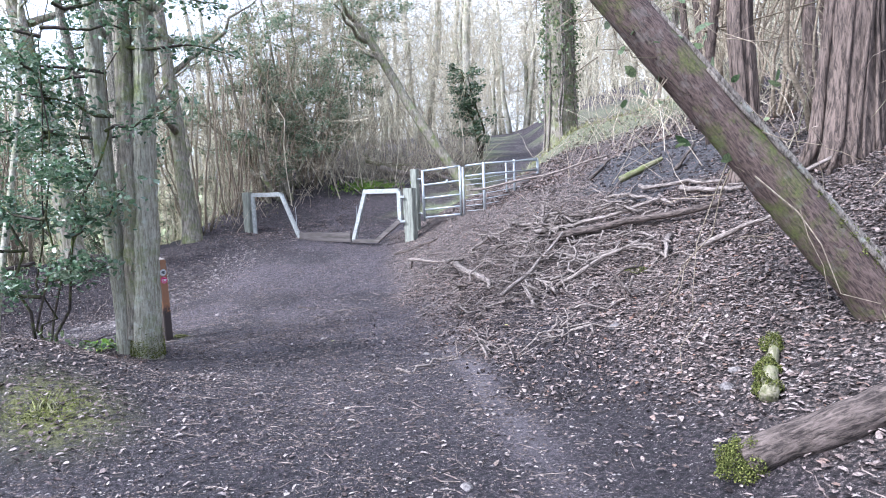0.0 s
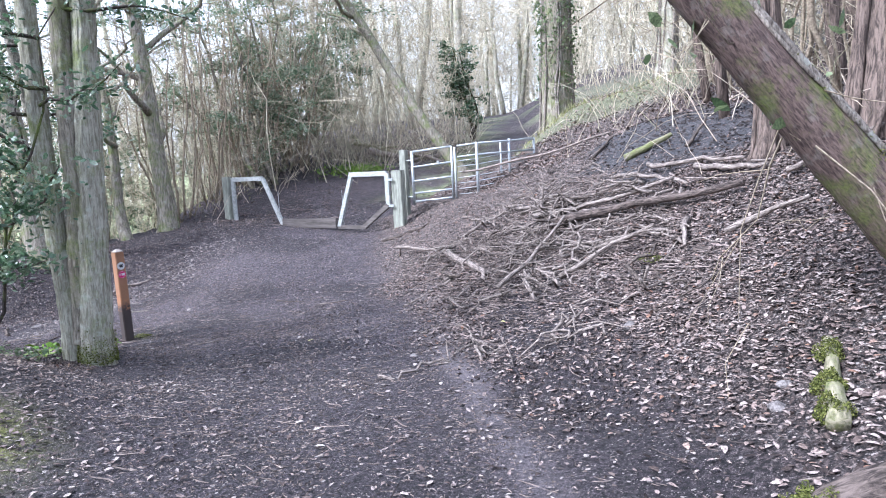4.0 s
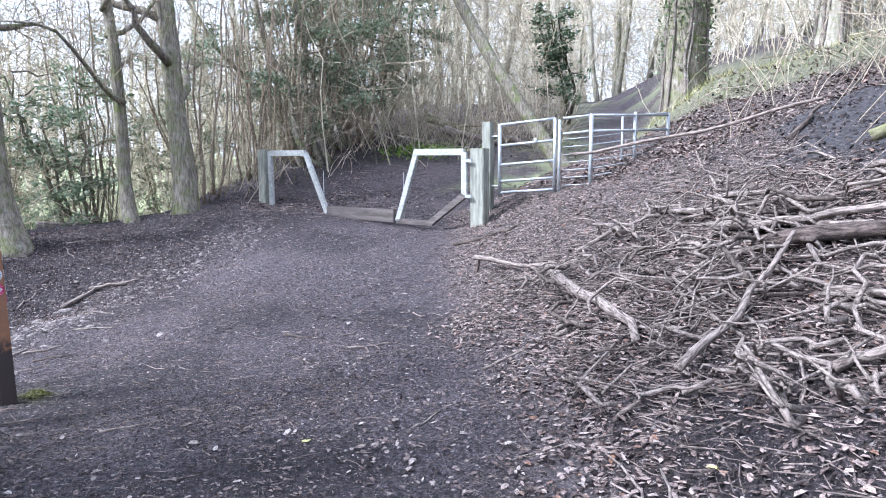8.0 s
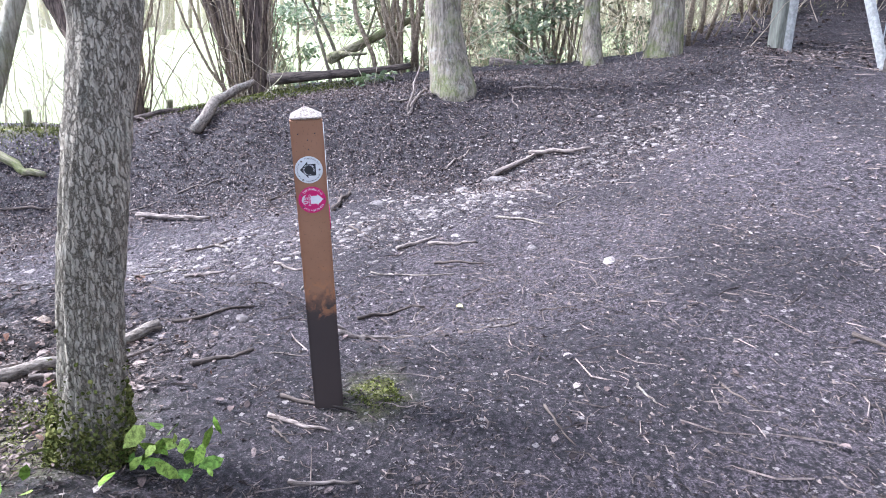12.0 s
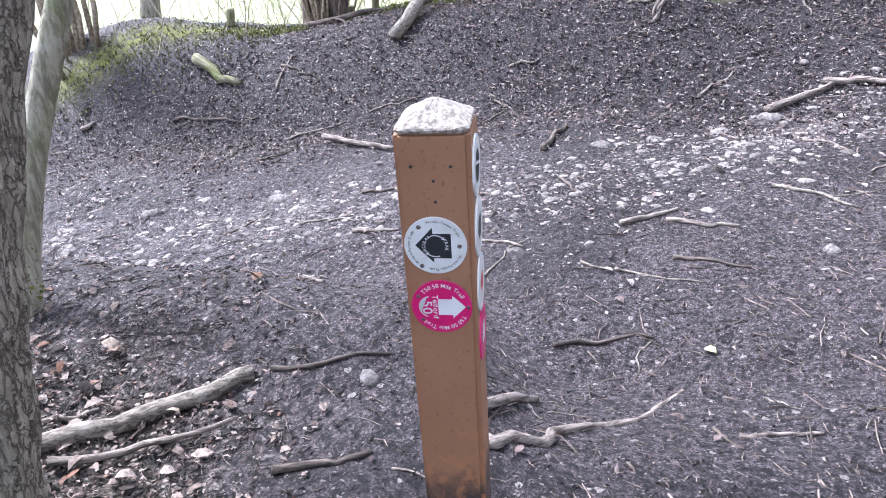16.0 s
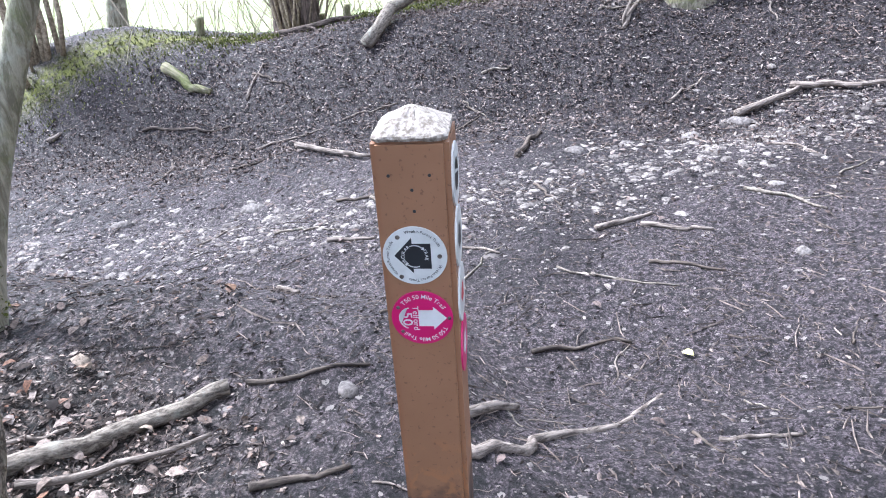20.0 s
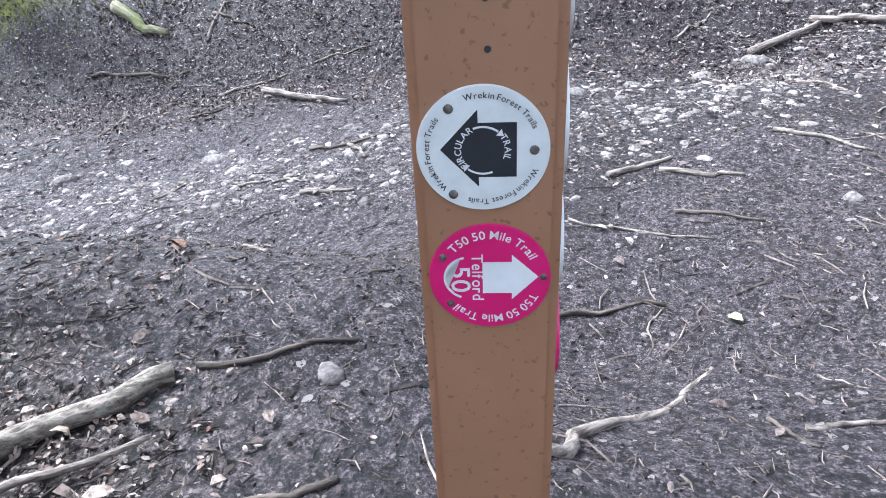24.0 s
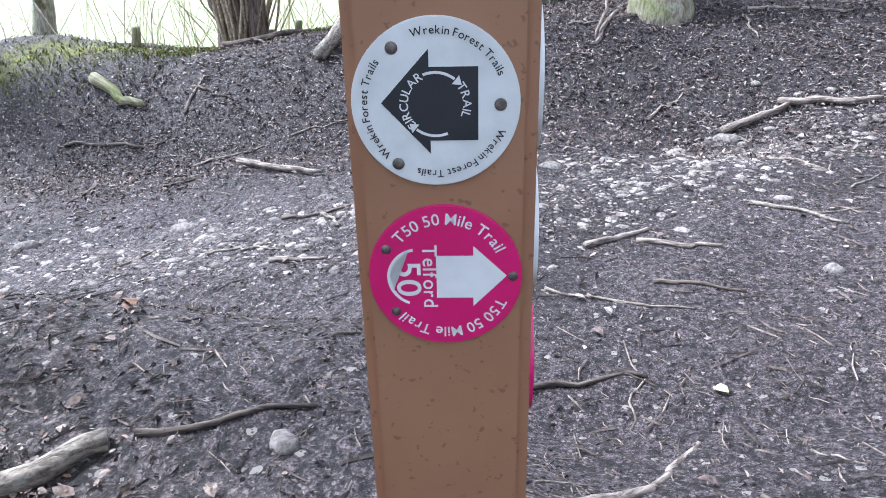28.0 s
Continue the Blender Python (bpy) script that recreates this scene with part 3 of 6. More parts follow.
# ---- way-marker post ----
def post_material():
    m, nt, bs = material("brown_recycled_plastic")
    f, big = noise_fac(nt, 40, 6, 0.7), noise_fac(nt, 5, 4, 0.6)
    col = ramp(nt, big, (0.3, (0.235, 0.117, 0.060)), (0.7, (0.295, 0.152, 0.083)))
    spots = ramp(nt, noise_fac(nt, 130, 3, 0.6), (0.345, (1, 1, 1)), (0.385, (0, 0, 0)))
    col = mix(nt, maths(nt, "MULTIPLY", spots, 0.55), col, (0.10, 0.05, 0.03))
    # splashed mud up to about knee height
    tc = nt.nodes.new("ShaderNodeTexCoord")
    sep = nt.nodes.new("ShaderNodeSeparateXYZ")
    nt.links.new(tc.outputs["Object"], sep.inputs[0])
    h = maths(nt, "ADD", sep.outputs["Z"], maths(nt, "MULTIPLY", noise_fac(nt, 14, 5, 0.7), 0.16))
    mud = ramp(nt, maths(nt, "SUBTRACT", h, 0.0), (0.49, (1, 1, 1)), (0.56, (0, 0, 0)))
    col = mix(nt, maths(nt, "MULTIPLY", mud, 0.95), col, (0.034, 0.028, 0.027))
    stain = ramp(nt, noise_fac(nt, 22, 4, 0.6, distort=1.0), (0.5, (0, 0, 0)), (0.58, (1, 1, 1)))
    low = ramp(nt, h, (0.44, (0, 0, 0)), (0.48, (1, 1, 1)), (0.60, (1, 1, 1)), (0.66, (0, 0, 0)))
    col = mix(nt, maths(nt, "MULTIPLY", maths(nt, "MULTIPLY", stain, low), 0.7), col, (0.33, 0.15, 0.065))
    nt.links.new(col, bs.inputs["Base Color"])
    bs.inputs["Roughness"].default_value = 0.55
    bump(nt, bs, f, 0.15, 0.002)
    return m


PLASTIC = post_material()
CAP = simple("scuffed_pale_plastic", (0.17, 0.14, 0.115), (0.50, 0.445, 0.40), 170, 0.8, bumps=0.5, dist=0.004)
WHITE_DISC = simple("white_plastic", (0.62, 0.63, 0.62), (0.72, 0.73, 0.72), 30, 0.4, bumps=0.02)
PINK_DISC = simple("magenta_plastic", (0.56, 0.006, 0.13), (0.60, 0.008, 0.15), 30, 0.4, bumps=0.02)
BLACK_INK = simple("black_print", (0.012, 0.014, 0.018), (0.02, 0.023, 0.028), 30, 0.45, bumps=0.0)
WHITE_INK = simple("white_print", (0.66, 0.66, 0.66), (0.74, 0.74, 0.74), 30, 0.45, bumps=0.0)
RED_INK = simple("red_print", (0.45, 0.02, 0.03), (0.5, 0.03, 0.04), 30, 0.45, bumps=0.0)
SCREW = simple("dull_screw_head", (0.06, 0.05, 0.045), (0.24, 0.21, 0.19), 150, 0.5, 0.6, bumps=0.2, dist=0.001)

POST_AXIS = Vector((0.0017, -0.014, 1.0)).normalized()
POST_WIDE = Vector((-0.1214, 0.9926, 0.0))
POST_WIDE = (POST_WIDE - POST_AXIS * POST_WIDE.dot(POST_AXIS)).normalized()
POST_IN = POST_AXIS.cross(POST_WIDE)
W, TALL = 0.1015, 1.06


def flat(name, outline, mat, parent, x, z, rise, label=""):
    """A thin printed shape on the post's front, from an outline in millimetres round (x, z)."""
    bm = bmesh.new()
    vs = [bm.verts.new((x + px / 1000, -rise, z + pz / 1000)) for px, pz in outline]
    bm.faces.new(vs)
    bmesh.ops.triangulate(bm, faces=bm.faces[:])
    if sum((b[0] - a[0]) * (b[1] + a[1]) for a, b in zip(outline, outline[1:] + outline[:1])) > 0:
        bmesh.ops.reverse_faces(bm, faces=bm.faces[:])
    return part(name, finish(name, bm, mat), parent, label)


def circle(r, n=40, a0=0.0, a1=360.0):
    return [(r * math.cos(radians(a0 + (a1 - a0) * i / n)), r * math.sin(radians(a0 + (a1 - a0) * i / n))) for i in range(n + (a1 - a0 < 360))]


def band(r0, r1, a0, a1, n=24):
    return circle(r1, n, a0, a1) + circle(r0, n, a0, a1)[::-1]


def lettering(text, parent, mat, size, x, z, rise, radius=None, middle=90.0, inward=False, turn=0.0, stretch=1.0, spacing=0.62):
    """Letters one by one, on an arc of that radius round (x, z) or on a straight line turned by turn degrees. Millimetres."""
    pile, total = Pile(), 0.0
    pieces = []
    for ch in text:
        if ch == " ":
            pieces.append((None, 0.0, size * 0.32))
            continue
        cu = bpy.data.curves.new("letter", "FONT")
        cu.body, cu.size = ch, size * 1.35
        cu.offset = size * 0.012
        ob = bpy.data.objects.new("letter", cu)
        me = bpy.data.meshes.new_from_object(ob)
        co = np.array([v.co[:] for v in me.vertices]).reshape(-1, 3)
        faces = [tuple(p.vertices) for p in me.polygons]
        bpy.data.objects.remove(ob)
        bpy.data.curves.remove(cu)
        bpy.data.meshes.remove(me)
        if not len(co):
            continue
        lo, hi = co[:, 0].min(), co[:, 0].max()
        co[:, 0] = (co[:, 0] - (lo + hi) / 2) * stretch
        pieces.append(((co, faces), 0.0, (hi - lo) * stretch + size * 0.15))
    total = sum(w for *_, w in pieces)
    run = -total / 2
    for shape, _, w in pieces:
        at = run + w / 2
        run += w
        if shape is None:
            continue
        co, faces = shape
        if radius:
            sign = 1 if inward else -1
            ang = radians(middle) + sign * at / (radius + (0 if inward else size * 0.35))
            rot = ang - math.pi / 2 if not inward else ang + math.pi / 2
            ox, oz = radius * math.cos(ang), radius * math.sin(ang)
        else:
            rot = radians(turn)
            ox, oz = at * math.cos(rot), at * math.sin(rot)
        px = ox + co[:, 0] * math.cos(rot) - co[:, 1] * math.sin(rot)
        pz = oz + co[:, 0] * math.sin(rot) + co[:, 1] * math.cos(rot)
        pile.add(np.stack([x + px / 1000, np.full(len(px), -rise), z + pz / 1000], -1), faces)
    return part("lettering", pile.mesh("lettering", mat, False), parent)


def disc(name, r, mat, parent, x, z, label):
    bm = bmesh.new()
    bmesh.ops.create_cone(bm, cap_ends=True, segments=64, radius1=r, radius2=r, depth=0.0026,
                          matrix=Matrix.Translation((x, -0.0013, z)) @ Matrix.Rotation(radians(90), 4, "X"))
    bmesh.ops.bevel(bm, geom=[e for e in bm.edges if len(e.link_faces) == 2 and e.calc_face_angle(0) > 1], offset=0.0006, segments=2, affect="EDGES")
    return part(name, finish(name, bm, mat), parent, label)


def screw(parent, x, z, r=0.0033):
    bm = bmesh.new()
    bmesh.ops.create_uvsphere(bm, u_segments=16, v_segments=8, radius=r)
    for v in bm.verts:
        v.co = Vector((v.co.x, v.co.y * 0.42, v.co.z))
    bmesh.ops.translate(bm, verts=bm.verts[:], vec=(x, -0.0028, z))
    return part("screw", finish("screw", bm, SCREW, True), parent, "domed metal screw head")


def side_disc(name, mat, parent, z, r, mark, ink):
    """A disc on the post's other marked face."""
    bm = bmesh.new()
    m = Matrix.Translation((W / 2 + 0.0013, W / 2, z)) @ Matrix.Rotation(radians(90), 4, "Y")
    bmesh.ops.create_cone(bm, cap_ends=True, segments=56, radius1=r, radius2=r, depth=0.0026, matrix=m)
    d = part(name, finish(name, bm, mat), parent)
    bm = bmesh.new()
    vs = [bm.verts.new((W / 2 + 0.0030, W / 2 + px / 1000, z + pz / 1000)) for px, pz in mark]
    bm.faces.new(vs)
    bmesh.ops.triangulate(bm, faces=bm.faces[:])
    part("arrow", finish("arrow", bm, ink), d)
    return d


def build_post():
    root = new("waymarker_post")
    root.matrix_world = Matrix.Translation((0.0567, 0.0610, 0.0016)) @ Matrix((POST_WIDE, POST_IN, POST_AXIS)).transposed().to_4x4()
    tagged(root, "brown recycled plastic trail post, muddy base, round waymark discs", "trail post")
    bm = block(W, W, TALL + 0.3, 0.0075)
    bmesh.ops.translate(bm, verts=bm.verts[:], vec=(0, W / 2, -0.3))
    # the chamfered top is rough and pale
    part("shaft", finish("shaft", bm, PLASTIC), root)
    bm = bmesh.new()
    rings = ((0.0482, -0.004), (0.0499, 0.0), (0.0482, 0.003), (0.036, 0.0105), (0.024, 0.0175), (0.012, 0.0245), (0.005, 0.028))
    grid = []
    rng = np.random.default_rng(5)
    for h, z in rings:
        ring = []
        for i in range(32):
            a = 2 * math.pi * (i + 0.5) / 32
            k = h / max(abs(math.cos(a)), abs(math.sin(a)))
            k = min(k, h * 1.385)
            j = 0.0006 * rng.normal()
            ring.append(bm.verts.new((k * math.cos(a), W / 2 + k * math.sin(a), TALL + z + j)))
        grid.append(ring)
    for r0, r1 in zip(grid, grid[1:]):
        for i in range(32):
            bm.faces.new((r0[i], r0[(i + 1) % 32], r1[(i + 1) % 32], r1[i]))
    bm.faces.new(grid[-1])
    part("cap", finish("cap", bm, CAP), root, "scuffed pale pyramid cap")
    for hx, hz in ((-0.029, 1.012), (0.024, 1.012), (0.0, 0.992), (0.001, 0.962)):
        bm = bmesh.new()
        bmesh.ops.create_cone(bm, cap_ends=True, segments=14, radius1=0.0022, radius2=0.0022, depth=0.0012,
                              matrix=Matrix.Translation((hx, -0.0002, hz)) @ Matrix.Rotation(radians(90), 4, "X"))
        part("screw_hole", finish("screw_hole", bm, BLACK_INK), root)
    # white disc with a black arrow
    x, z, rise = -0.003, 0.897, 0.0030
    d = disc("white_waymark_disc", 0.0437, WHITE_DISC, root, x, z, "white disc with a black arrow and ring")
    flat("arrow", [(-28, 1), (-3, 28), (-3, 19), (22, 19), (22, -19), (-3, -19), (-3, -26)], BLACK_INK, d, x, z, rise)
    rise += 0.0004
    for a0, a1 in ((52, 112), (232, 292)):
        flat("curved_arrow", band(15.6, 17.0, a0, a1), WHITE_INK, d, x, z, rise)
    for a in (50, 230):
        c, s = math.cos(radians(a)), math.sin(radians(a))
        tip = (16.3 * c + 4.2 * s, 16.3 * s - 4.2 * c)
        flat("arrow_tip", [tip, (19.2 * c, 19.2 * s), (13.4 * c, 13.4 * s)], WHITE_INK, d, x, z, rise)
    lettering("CIRCULAR", d, WHITE_INK, 4.7, x, z, rise, 14.2, 172)
    lettering("TRAIL", d, WHITE_INK, 4.7, x, z, rise, 14.2, 8)
    for mid in (66, 185, 296):
        lettering("Wrekin Forest Trails", d, BLACK_INK, 4.3, x, z, 0.0030, 35.2, mid)
    for sx, sz in ((-21.5, 28.5), (33.5, -0.5), (-20.5, -31.5)):
        screw(d, x + sx / 1000, z + sz / 1000)
    # magenta disc with a white arrow
    x, z, rise = 0.0, 0.798, 0.0030
    d = disc("magenta_waymark_disc", 0.0437, PINK_DISC, root, x, z, "magenta disc with a white arrow")
    flat("arrow", [(35, 1), (16, 19.5), (16, 13.5), (-5, 13.5), (-5, -13), (16, -13), (16, -18.5)], WHITE_INK, d, x, z, rise)
    lettering("T50 50 Mile Trail", d, WHITE_INK, 6.9, x, z, rise, 32.5, 84)
    lettering("T50 50 Mile Trail", d, WHITE_INK, 6.9, x, z, rise, 32.5, -80)
    lettering("Telford", d, WHITE_INK, 8.6, x - 0.0125, z + 0.0005, rise, turn=-90)
    # the emblem beside the word, as plain arcs
    flat("emblem", band(16.5, 18.2, 100, 250), WHITE_INK, d, x - 0.015, z, rise)
    lettering("50", d, WHITE_INK, 14.5, x - 0.0275, z - 0.001, rise, turn=-90, stretch=1.15)
    for sx, sz in ((-33.0, 17.5), (38.5, 0.5), (-29.0, -22.0)):
        screw(d, x + sx / 1000, z + sz / 1000, 0.0029)
    arrow = [(-25, 1), (-3, 24), (-3, 16), (18, 16), (18, -16), (-3, -16), (-3, -22)]
    side_disc("white_waymark_disc", WHITE_DISC, root, 0.994, 0.0437, band(20, 23, 0, 350), BLACK_INK)
    side_disc("white_waymark_disc", WHITE_DISC, root, 0.902, 0.0437, arrow, BLACK_INK)
    side_disc("white_waymark_disc", WHITE_DISC, root, 0.811, 0.0437, [(0.8 * a, 0.8 * b) for a, b in arrow], RED_INK)
    side_disc("magenta_waymark_disc", PINK_DISC, root, 0.722, 0.0437, arrow, WHITE_INK)


build_post()


# ---- barrier across the track ----
GALV = simple("weathered_grey_paint", (0.26, 0.265, 0.247), (0.45, 0.455, 0.43), 26, 0.6, 0.0, 0.15, 0.003)
POSTWOOD = simple("grey_green_post_timber", (0.15, 0.153, 0.125), (0.33, 0.335, 0.28), 26, 0.85, bumps=0.5, stretch=(1, 1, 0.12))
PLANKWOOD = simple("muddy_brown_plank", (0.075, 0.064, 0.058), (0.165, 0.142, 0.13), 18, 0.85, bumps=0.5, stretch=(0.12, 1, 1))
STEEL = simple("galvanised_steel", (0.34, 0.36, 0.37), (0.56, 0.58, 0.59), 30, 0.45, 0.55, 0.1, 0.002)


def beam(name, a, b, wide, deep, mat, parent, label=""):
    """A bevelled bar from a to b in the parent's x-z plane; wide is its height, deep its thickness in y."""
    a, b = Vector(a), Vector(b)
    bm = block(wide, deep, (b - a).length, min(wide, deep) * 0.12)
    up = (b - a).normalized()
    side = Vector((0, 1, 0)) if abs(up.y) < 0.9 else Vector((1, 0, 0))
    x = side.cross(up).normalized()
    m = Matrix((x, up.cross(x), up)).transposed().to_4x4()
    bmesh.ops.transform(bm, matrix=Matrix.Translation(a) @ m, verts=bm.verts[:])
    return part(name, finish(name, bm, mat), parent, label)


def build_barrier():
    root = new("cycle_barrier")
    a = Vector((-7.25, 5.2, 0)); b = Vector((-2.38, 6.35, 0))
    along = (b - a).normalized()
    root.matrix_world = Matrix.Translation(a) @ Matrix((along, Vector((-along.y, along.x, 0)), Vector((0, 0, 1)))).transposed().to_4x4()
    tagged(root, "pale metal framed barrier with a low plank across the muddy track", "barrier")
    for name, x0, x1, top in (("post", 0.0, 0.21, 1.74), ("post", 4.92, 5.16, 1.72)):
        bm = block(x1 - x0, 0.16, top + 0.1, 0.01)
        bmesh.ops.translate(bm, verts=bm.verts[:], vec=((x0 + x1) / 2, 0.06, -0.1))
        part(name, finish(name, bm, POSTWOOD), root, "weathered square timber post")
    w, d = 0.10, 0.06
    left = [(0.40, 0.56), (0.40, 1.67), (1.37, 1.67), (1.90, 0.62)]
    right = [(3.52, 0.62), (3.94, 1.67), (4.84, 1.67), (4.84, 1.04), (4.20, 0.60)]
    for shape in (left, right):
        for i, (p, q) in enumerate(zip(shape, shape[1:])):
            beam("frame_bar", (p[0], -0.03 - 0.002 * i, p[1] - 0.04 * (p[1] < q[1])), (q[0], -0.03 - 0.002 * i, q[1] + 0.04 * (p[1] < q[1])), w, d, GALV if i < 3 else PLANKWOOD, root)
    beam("bottom_rail", (0.36, -0.03, 0.565), (1.92, -0.03, 0.585), 0.09, d, PLANKWOOD, root)
    beam("bottom_rail", (3.50, -0.03, 0.585), (4.24, -0.03, 0.585), 0.08, d, PLANKWOOD, root)
    beam("plank", (1.92, -0.05, 0.655), (3.47, -0.05, 0.665), 0.21, 0.07, PLANKWOOD, root, "muddy low timber plank")
    for x, z in ((1.78, 0.62), (3.62, 0.62)):
        bm = bmesh.new()
        bmesh.ops.create_cone(bm, cap_ends=True, segments=8, radius1=0.006, radius2=0.006, depth=0.75, matrix=Matrix.Translation((x, 0.0, z + 0.37)))
        part("thin_rod", finish("thin_rod", bm, STEEL), root)
    for z in (1.52, 1.0):
        bm = block(0.12, 0.02, 0.05, 0.004)
        bmesh.ops.translate(bm, verts=bm.verts[:], vec=(4.93, -0.07, z))
        part("bracket", finish("bracket", bm, STEEL), root)


def build_gate():
    root = new("field_gate")
    a = Vector((-2.7, 6.9, 0)); along = Vector((0.946, 0.325, 0)).normalized()
    root.matrix_world = Matrix.Translation(a) @ Matrix((along, Vector((-along.y, along.x, 0)), Vector((0, 0, 1)))).transposed().to_4x4()
    tagged(root, "galvanised tubular steel gate hung on a square post", "gate")
    bm = block(0.14, 0.14, 1.5, 0.008)
    bmesh.ops.translate(bm, verts=bm.verts[:], vec=(0.0, 0, 0.62))
    part("post", finish("post", bm, POSTWOOD), root, "weathered square timber post")

    def bar(name, p, q, r=0.018):
        pile = Pile()
        tube(pile, np.array([p, q], float), [r, r], 10)
        return part(name, pile.mesh(name, STEEL), root)

    bar("stile", (0.20, 0, 0.98), (0.20, 0, 2.08), 0.03)
    bar("stile", (1.10, 0, 1.08), (1.10, 0, 2.14), 0.024)
    for k, z in enumerate((2.07, 1.76, 1.47, 1.22, 1.05)):
        bar("rail", (0.20, 0, z), (1.10, 0, z + 0.07), 0.02)
    bar("catch_post", (1.17, 0, 0.95), (1.17, 0, 2.12), 0.022)
    for z in (1.9, 1.15):
        bar("hinge", (0.07, -0.02, z), (0.21, -0.01, z), 0.014)
    bm = block(0.05, 0.012, 0.07, 0.003)
    bmesh.ops.translate(bm, verts=bm.verts[:], vec=(0.80, -0.03, 1.80))
    part("label_plate", finish("label_plate", bm, GALV), root, "small pale notice plate")

    box = new("kissing_gate")
    box.matrix_world = root.matrix_world
    tagged(box, "galvanised steel kissing gate enclosure with mesh of thin bars", "gate")

    def rod(name, p, q, r=0.02):
        pile = Pile()
        tube(pile, np.array([p, q], float), [r, r], 8)
        return part(name, pile.mesh(name, STEEL), box)

    corner, back, far = (1.22, 0.02), (1.64, 0.02), (2.30, 1.55)
    side = lambda t: (1.64 + (far[0] - 1.64) * t, 0.02 + (far[1] - 0.02) * t)
    rod("upright", (*back, 0.95), (*back, 2.19), 0.03)
    for t in (0.55, 1.0):
        x, y = side(t)
        rod("upright", (x, y, 1.3), (x, y, 2.24), 0.026)
    rod("upright", (1.80, 0.9, 1.3), (1.80, 0.9, 2.2), 0.02)
    for z in (2.17, 1.95):
        rod("rail", (1.22, 0.02, z - 0.03), (*back, z), 0.018)
        rod("rail", (*back, z), (*side(1.0), z + 0.04), 0.02)
    for k in range(8):
        z = 1.1 + 0.11 * k
        rod("thin_bar", (1.22, 0.02, z - 0.03), (*back, z), 0.006)
        rod("thin_bar", (*back, z), (*side(1.0), z + 0.15), 0.007)
    rod("rail", (1.80, 0.9, 2.18), (*side(1.0), 2.24), 0.018)


build_barrier()
build_gate()


# ---- trees ----
def leaves(centres, size, rng, flat=0.5, slim=0.55, curl=0.25, spread=0.5):
    """Pointed six-cornered leaves round the centres, each folded a little."""
    n = len(centres)
    d = rng.normal(0, 1, (n, 3)) * (1, 1, 1 - flat)
    d /= np.linalg.norm(d, axis=1)[:, None] + 1e-9
    up = rng.normal(0, 1, (n, 3)) * (1 - flat) + np.array((0, 0, 2.0 * flat))
    side = np.cross(up, d)
    side /= np.linalg.norm(side, axis=1)[:, None] + 1e-9
    up = np.cross(d, side)
    L = (size * (1 + spread * rng.uniform(-1, 1, n)))[:, None]
    Wd = L * slim * rng.uniform(0.7, 1.2, (n, 1))
    c = curl * rng.uniform(-0.4, 1.3, (n, 1)) * L
    pts = [(-0.5, 0, 0), (-0.22, 0.42, 1), (0.2, 0.38, 0.9), (0.5, 0, 0.25), (0.2, -0.38, 0.9), (-0.22, -0.42, 1)]
    out = np.stack([centres + a * L * d + b * Wd * side + k * c * 0.55 * up * (abs(b) > 0) for a, b, k in pts], 1)
    return out


LEAF_TRIS = ((0, 5, 1), (1, 5, 4), (1, 4, 2), (2, 4, 3))


def twigs(pile, base, count, length, r, rng, spread=1.0, up=0.35, forks=2, sides=3):
    """A spray of fine branches growing from points with directions."""
    for _ in range(count):
        p = base[rng.integers(len(base))]
        d = rng.normal(0, spread, 3) + np.array((0, 0, up))
        d /= np.linalg.norm(d)
        L = length * rng.uniform(0.4, 1.2)
        line = bent(p, p + d * L, 5, 0.13, rng, sag=rng.uniform(-0.05, 0.1) * L)
        tube(pile, line, np.linspace(r, r * 0.35, 5) * rng.uniform(0.7, 1.2), sides, False)
        for _ in range(forks):
            q = line[rng.integers(1, 5)]
            e = d + rng.normal(0, 0.7, 3)
            e /= np.linalg.norm(e)
            l2 = bent(q, q + e * L * rng.uniform(0.25, 0.6), 4, 0.12, rng)
            tube(pile, l2, np.linspace(r * 0.6, r * 0.25, 4), sides, False)


